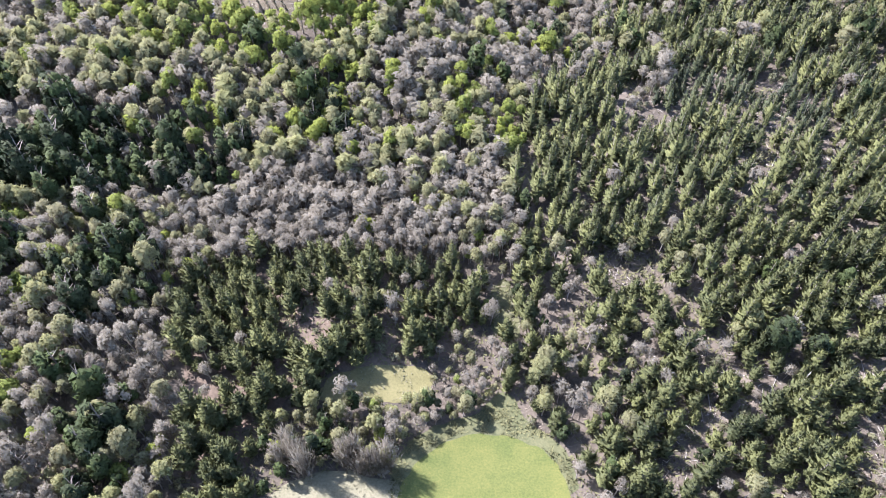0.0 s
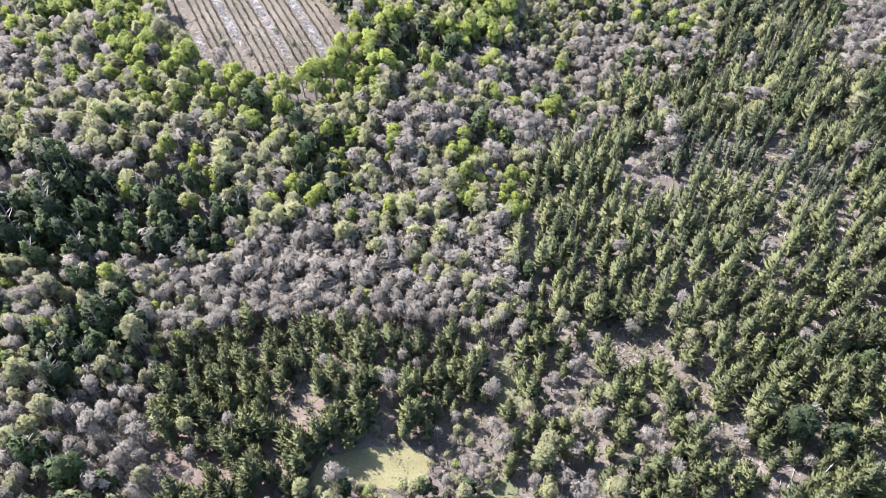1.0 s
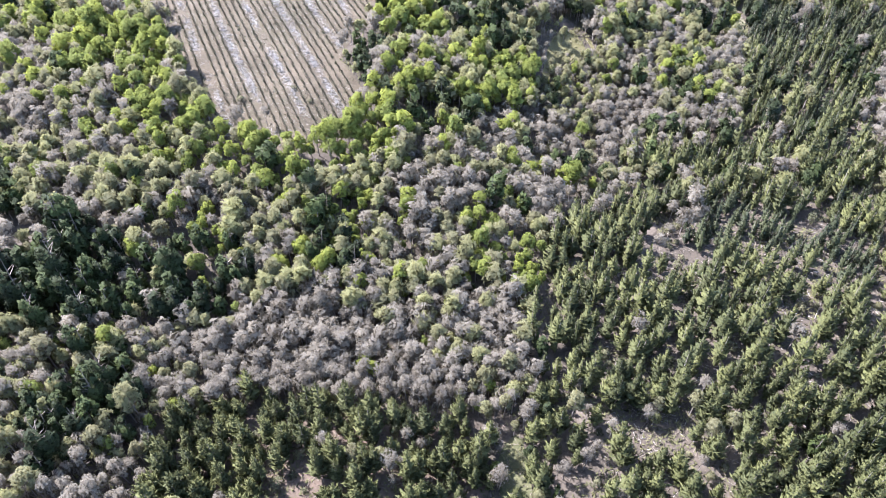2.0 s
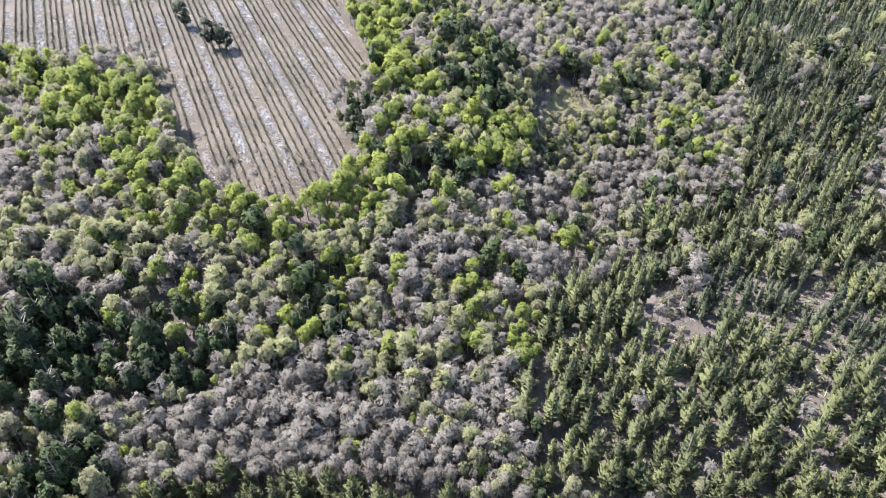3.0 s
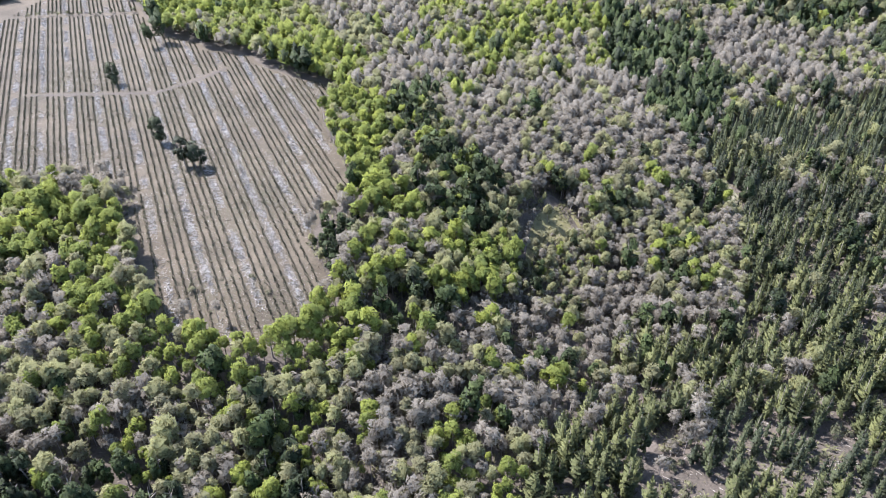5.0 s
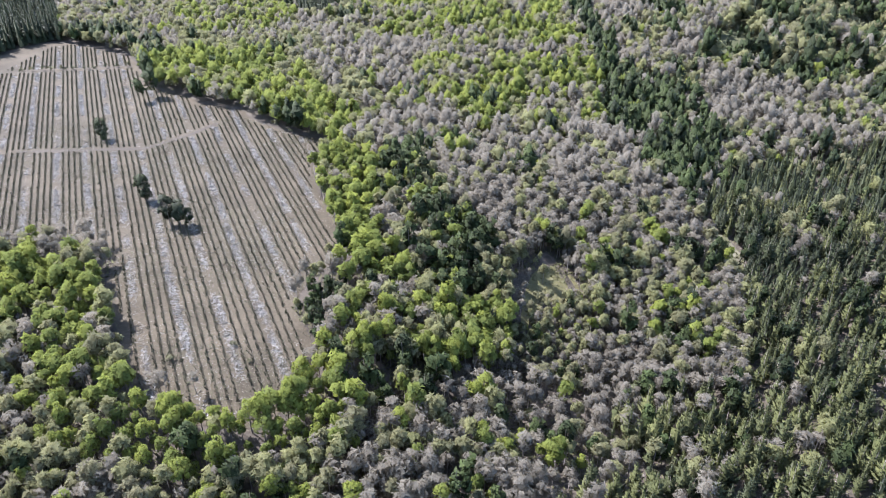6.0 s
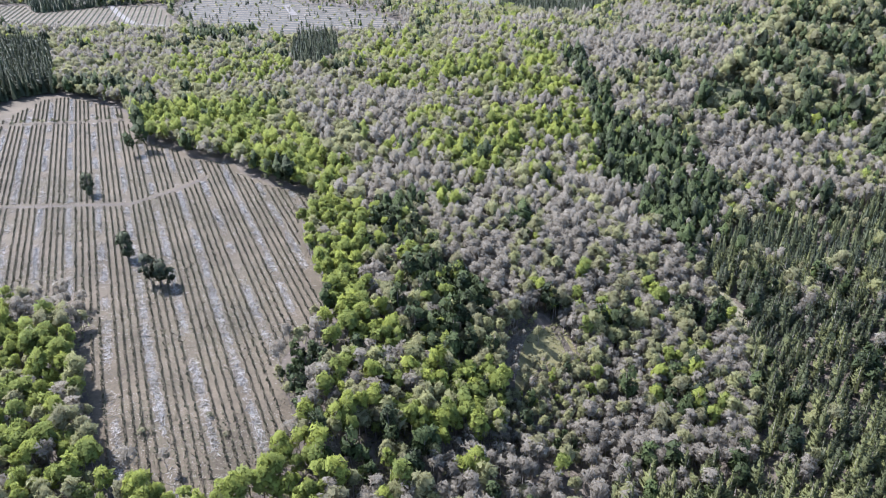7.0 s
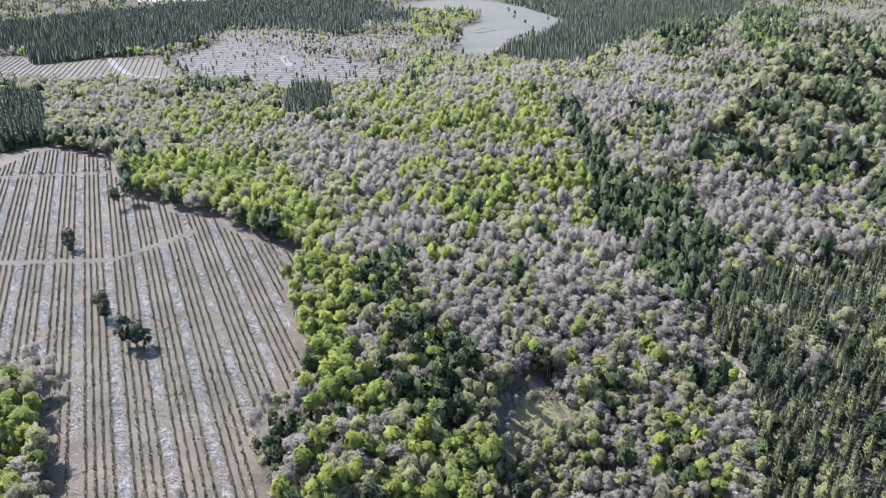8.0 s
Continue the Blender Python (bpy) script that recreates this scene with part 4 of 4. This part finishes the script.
# ---- the planted field ----
ALONG = np.array((-0.463, 0.886))
ALONG /= np.linalg.norm(ALONG)
ACROSS = np.array((ALONG[1], -ALONG[0]))
SPACING = 2.83
ORIGIN = np.array((-102.1, 274.0))
CROSS = np.array([(-240, 427), (-200, 431), (-170, 434), (-152, 455), (-142, 472)], float)
rng = np.random.default_rng(21)
for k in range(-62, 62):
    c = ORIGIN + ACROSS * SPACING * k
    s = np.arange(-150, 420, 1.1)
    x, y = c[0] + ALONG[0] * s, c[1] + ALONG[1] * s
    ok = inside(x, y, FIELD) & (edge_distance(x, y, FIELD) > 2.6)
    for a, b in zip(CROSS, CROSS[1:]):
        d = b - a
        u = np.clip(((x - a[0]) * d[0] + (y - a[1]) * d[1]) / (d @ d), 0, 1)
        ok &= np.hypot(x - a[0] - u * d[0], y - a[1] - u * d[1]) > 3.0
    far_line = 572 + (x + 280) * 0.17
    ok &= np.abs(y - far_line) > 4
    ok &= x > -330
    if ok.sum() < 8:
        continue
    if k % 5 == 4:
        # a heap of pale branches between two rows
        n = int(ok.sum() * 19)
        j = rng.choice(np.flatnonzero(ok), n)
        amount = np.array([noise.noise((x[q] * 0.06, y[q] * 0.06, k * 3.0)) for q in j])
        j = j[amount > rng.normal(-0.05, 0.2, n)]
        n = len(j)
        off = rng.normal(0, 0.8, n) + 0.45 * np.sin(x[j] * 0.11 + k)
        px = x[j] + ACROSS[0] * off + rng.uniform(-0.6, 0.6, n)
        py = y[j] + ACROSS[1] * off + rng.uniform(-0.6, 0.6, n)
        pz = ground_height(px, py) + 0.15 + rng.uniform(0, 0.55, n) * np.exp(-off ** 2)
        p = np.stack([px, py, pz], -1)
        a = rng.uniform(0, np.pi, n)
        d = np.stack([np.cos(a), np.sin(a), rng.normal(0, 0.14, n)], -1) * rng.uniform(0.4, 1.6, n)[:, None]
        v = blades(p - d, p + d, rng.uniform(0.05, 0.12, n), rng).reshape(-1, 3)
        ob = new("slash_windrow", soup("slash_windrow", v, np.arange(len(v)).reshape(-1, 3), slash))
        tagged(ob, "long low heap of pale sawn branches between planted rows", "brushwood", "brush heaps in the field", "stuff")
        continue
    s, x, y = s[ok], x[ok], y[ok]
    row = tagged(new("planted_row"), "low earth ridge planted with dark green seedlings", "crop row", "rows in the field")
    prof = ((-0.7, 0.0), (-0.3, 0.4), (0.2, 0.42), (0.6, 0.0))
    fine_x, fine_y = x, y
    s, x, y = s[::2], x[::2], y[::2]
    cuts = np.flatnonzero(np.diff(s) > 2.6)
    lines = []
    for o, h in prof:
        w = o + rng.normal(0, 0.07, len(s))
        lines.append(np.stack([x + ACROSS[0] * w, y + ACROSS[1] * w, ground_height(x, y) + 0.11 + h * rng.uniform(0.6, 1.3, len(s))], -1))
    v = np.concatenate(lines)
    n = len(s)
    i = np.setdiff1d(np.arange(n - 1), cuts)
    f = np.concatenate([np.stack([i + n * q, i + n * q + n, i + n * q + n + 1, i + n * q + 1], -1) for q in range(3)])[:, ::-1]
    part("ridge", soup("ridge", v, f, soil, True), row)
    r, x, y = rng, fine_x, fine_y
    n = len(x)
    per = 7
    base = np.repeat(np.stack([x, y, ground_height(x, y) + 0.42], -1), per, axis=0) + r.normal(0, 0.24, (n * per, 3)) * (1, 1, 0.2)
    base = base[r.random(len(base)) < 0.9]
    tip = base + np.stack([r.normal(0, 0.3, len(base)), r.normal(0, 0.3, len(base)), r.uniform(0.3, 0.75, len(base))], -1)
    v = blades(base, tip, r.uniform(0.15, 0.38, len(base)), r).reshape(-1, 3)
    tagged(part("greenery", soup("greenery", v, np.arange(len(v)).reshape(-1, 3), weeds), row, "dark green seedlings"), kind="stuff")


# ---- far land ----
for outline, way, gap, label in ((ROWS_A, (-0.35, 0.94), 7.0, "far planted rows beside a conifer block"), (FELLED, (0.97, -0.24), 15.0, "far rows of stumps and brush on felled land")):
    o = np.array(outline, float)
    way = unit(np.array(way))
    side = np.array((way[1], -way[0]))
    mid = o.mean(0)
    v, f = [], []
    for k in range(-60, 60):
        c = mid + side * gap * k
        q = np.arange(-420, 420, 6.0)
        x, y = c[0] + way[0] * q, c[1] + way[1] * q
        ok = inside(x, y, outline) & (edge_distance(x, y, outline) > 4)
        for i in np.flatnonzero(ok[:-1] & ok[1:]):
            w = side * rng.uniform(0.9, 1.6)
            z = ground_height(x[i:i + 2], y[i:i + 2]) + 0.9
            n = len(v)
            v += [(x[i] - w[0], y[i] - w[1], z[0]), (x[i], y[i], z[0] + (1.2 if gap < 10 else 0.5)), (x[i] + w[0], y[i] + w[1], z[0]), (x[i + 1] - w[0], y[i + 1] - w[1], z[1]), (x[i + 1], y[i + 1], z[1] + (1.2 if gap < 10 else 0.5)), (x[i + 1] + w[0], y[i + 1] + w[1], z[1])]
            f += [(n, n + 1, n + 4, n + 3), (n + 1, n + 2, n + 5, n + 4)]
    ob = new("planted_strip", soup("planted_strip", np.array(v), np.array(f), weeds if gap < 10 else brush))
    tagged(ob, label, "crop row", kind="stuff")

drape("far_pasture", [(-1081, 1716), (-989, 1737), (-983, 1820), (-910, 1952), (-874, 2036), (-778, 2103), (-733, 2401), (-1563, 2449)], pale_pasture, "pale open fields in the far valley", "field", 1.5, 60, 8)
wall_paint = material("shed_wall", (0.45, 0.43, 0.40), (0.62, 0.60, 0.56), 0.05)
roof_metal = material("shed_roof", (0.55, 0.56, 0.58), (0.72, 0.73, 0.74), 0.05, rough=0.5)
dark_glass = material("dark_opening", (0.03, 0.03, 0.035), (0.05, 0.05, 0.055), 0.5, rough=0.3)


def box_mesh(name, lo, hi, mat):
    bm = bmesh.new()
    bmesh.ops.create_cube(bm, size=1)
    for v in bm.verts:
        v.co = [lo[i] if v.co[i] < 0 else hi[i] for i in range(3)]
    me = bpy.data.meshes.new(name)
    bm.to_mesh(me)
    bm.free()
    me.materials.append(mat)
    return me


def far_shed(x, y, long, wide, tall, turn):
    """A long low shed with a pitched metal roof and a dark door."""
    shed = tagged(new("shed"), "long low pale shed with a light metal roof, far off", "shed", "sheds in the valley")
    part("wall", box_mesh("wall", (-long / 2, -wide / 2, -2), (long / 2, wide / 2, tall), wall_paint), shed)
    e, r = wide / 2 + 0.8, tall + wide * 0.22
    h = long / 2 + 0.8
    v = [(-h, -e, tall), (h, -e, tall), (h, 0, r), (-h, 0, r), (-h, e, tall), (h, e, tall), (-h, -e, tall - 0.3), (h, -e, tall - 0.3), (-h, e, tall - 0.3), (h, e, tall - 0.3)]
    f = [(0, 1, 2, 3), (3, 2, 5, 4), (6, 7, 1, 0), (4, 5, 9, 8)]
    part("roof", soup("roof", np.array(v, float), np.array(f), roof_metal), shed)
    part("door", box_mesh("door", (-3, -wide / 2 - 0.15, 0), (3, -wide / 2 - 0.02, tall * 0.7), dark_glass), shed)
    shed.matrix_basis = pose(x, y, float(ground_height(x, y)) + 1.5, 0, 0, turn)


for spec in ((-844, 2019, 60, 18, 6, 10), (-796, 2031, 45, 16, 6, -5), (-770, 2033, 60, 20, 7, 4), (-745, 2047, 40, 14, 5, 12), (-723, 2047, 50, 16, 6, -8), (-1085, 2177, 35, 14, 5, 0)):
    far_shed(*spec)
for line in ([(12, 1426), (22, 1462), (43, 1458), (57, 1441)], [(11, 1410), (23, 1394), (41, 1426), (57, 1441)], [(-12, 1300), (-11, 1345), (-9, 1393)]):
    ribbon("pale_path", line, 3.5, gravel, "worn white line on the far pasture", "path", 2.0)


# ---- the forest floor ----
rng = np.random.default_rng(77)


def scatter(name, label, category, count, box, mat, low, high, width, keep, upright, rough_size=0.05):
    """Many small sticks or stalks on the ground."""
    x, y = rng.uniform(box[0], box[1], count), rng.uniform(box[2], box[3], count)
    ok = keep(x, y)
    lumps = np.array([noise.noise((a * rough_size, b * rough_size, 5.0)) for a, b in zip(x, y)])
    ok &= lumps > rng.normal(0.0, 0.2, count)
    x, y = x[ok], y[ok]
    n = len(x)
    p = np.stack([x, y, ground_height(x, y) + 0.15 + rng.uniform(0, 0.2, n)], -1)
    a = rng.uniform(0, 2 * np.pi, n)
    d = np.stack([np.cos(a), np.sin(a), np.abs(rng.normal(0, upright, n)) + 0.03], -1) * rng.uniform(low, high, n)[:, None]
    t = facing(blades(p - d * 0.1, p + d, rng.uniform(width * 0.5, width * 1.5, n), rng), np.tile((0.0, 0.0, 1.0), (n, 1)) + rng.normal(0, 0.25, (n, 3)))
    return tagged(new(name, loose(name, t, mat)), label, category, kind="stuff")


def under_wood(x, y):
    ok = np.ones(len(x), bool)
    for o in OPEN:
        ok &= ~inside(x, y, o)
    return ok


fern = material("undergrowth", (0.055, 0.06, 0.028), (0.155, 0.145, 0.068), 0.2, fine=2.0, through_light=0.15)
scatter("undergrowth", "low green and olive undergrowth on the forest floor", "undergrowth", 150000, (-150, 190, 45, 400), fern, 0.5, 1.5, 0.32, under_wood, 0.7)
scatter("dry_brush", "dry brown brush and twigs on the forest floor", "brushwood", 75000, (-150, 190, 45, 400), brush, 0.6, 2.0, 0.14, under_wood, 0.35, 0.08)
scatter("dead_branches", "pale dead branches left among the thinned pines", "brushwood", 15000, (45, 190, 50, 260), dead_wood, 0.7, 2.6, 0.07, under_wood, 0.12, 0.045)
scatter("field_chips", "pale twigs and chips strewn between planted rows", "brushwood", 80000, (-240, -30, 235, 480), slash, 0.25, 0.9, 0.05, lambda x, y: inside(x, y, FIELD), 0.1, 0.03)
scatter("field_weeds", "thin olive weeds between planted rows", "weeds", 110000, (-240, -30, 235, 480), weeds, 0.2, 0.55, 0.17, lambda x, y: inside(x, y, FIELD), 0.6, 0.03)


scatter("tussock_grass", "rank tussocks of green and straw-coloured grass round the paddock", "grass", 30000, (-50, 40, 48, 100), fern, 0.4, 0.9, 0.2, lambda x, y: (inside(x, y, VERGE) & ~inside(x, y, GRASS)) | inside(x, y, CREEK), 0.9, 0.2)
scatter("dry_tussocks", "pale dry grass tussocks of the pasture and clearings", "grass", 50000, (-60, 60, 48, 350), dry, 0.3, 0.7, 0.16, lambda x, y: inside(x, y, PASTURE) | inside(x, y, MEADOW_A) | inside(x, y, MEADOW_B), 0.9, 0.2)


def fallen_log(x, y, long, thick, turn):
    """A felled trunk with a few broken branch stubs."""
    shape = stems(long, thick, 5, 0.9, np.random.default_rng(int(x * 7 + y)), 7, 0.2)
    log = tagged(new("fallen_log"), "pale barkless fallen trunk on the forest floor", "log", "fallen logs among the pines")
    part("trunk", loose("trunk", shape, dead_wood), log)
    log.matrix_basis = pose(x, y, float(ground_height(x, y)) + thick + 0.2, 88, 0, turn)


for i in range(34):
    cx, cy = ((83, 92), (71, 79), (116, 91), (133, 180), (115, 146), (151, 221), (92, 100))[i % 7]
    fallen_log(cx + rng.normal(0, 6), cy + rng.normal(0, 5), rng.uniform(4, 9), rng.uniform(0.08, 0.15), rng.uniform(0, 360))
snag = tagged(new("dead_tree"), "pale barkless dead trunk standing among felled branches", "tree")
part("trunk", loose("trunk", stems(12, 0.24, 3, 0.8, np.random.default_rng(4), 7, 0.4), dead_wood), snag)
snag.matrix_basis = pose(98, 90, float(ground_height(98, 90)))
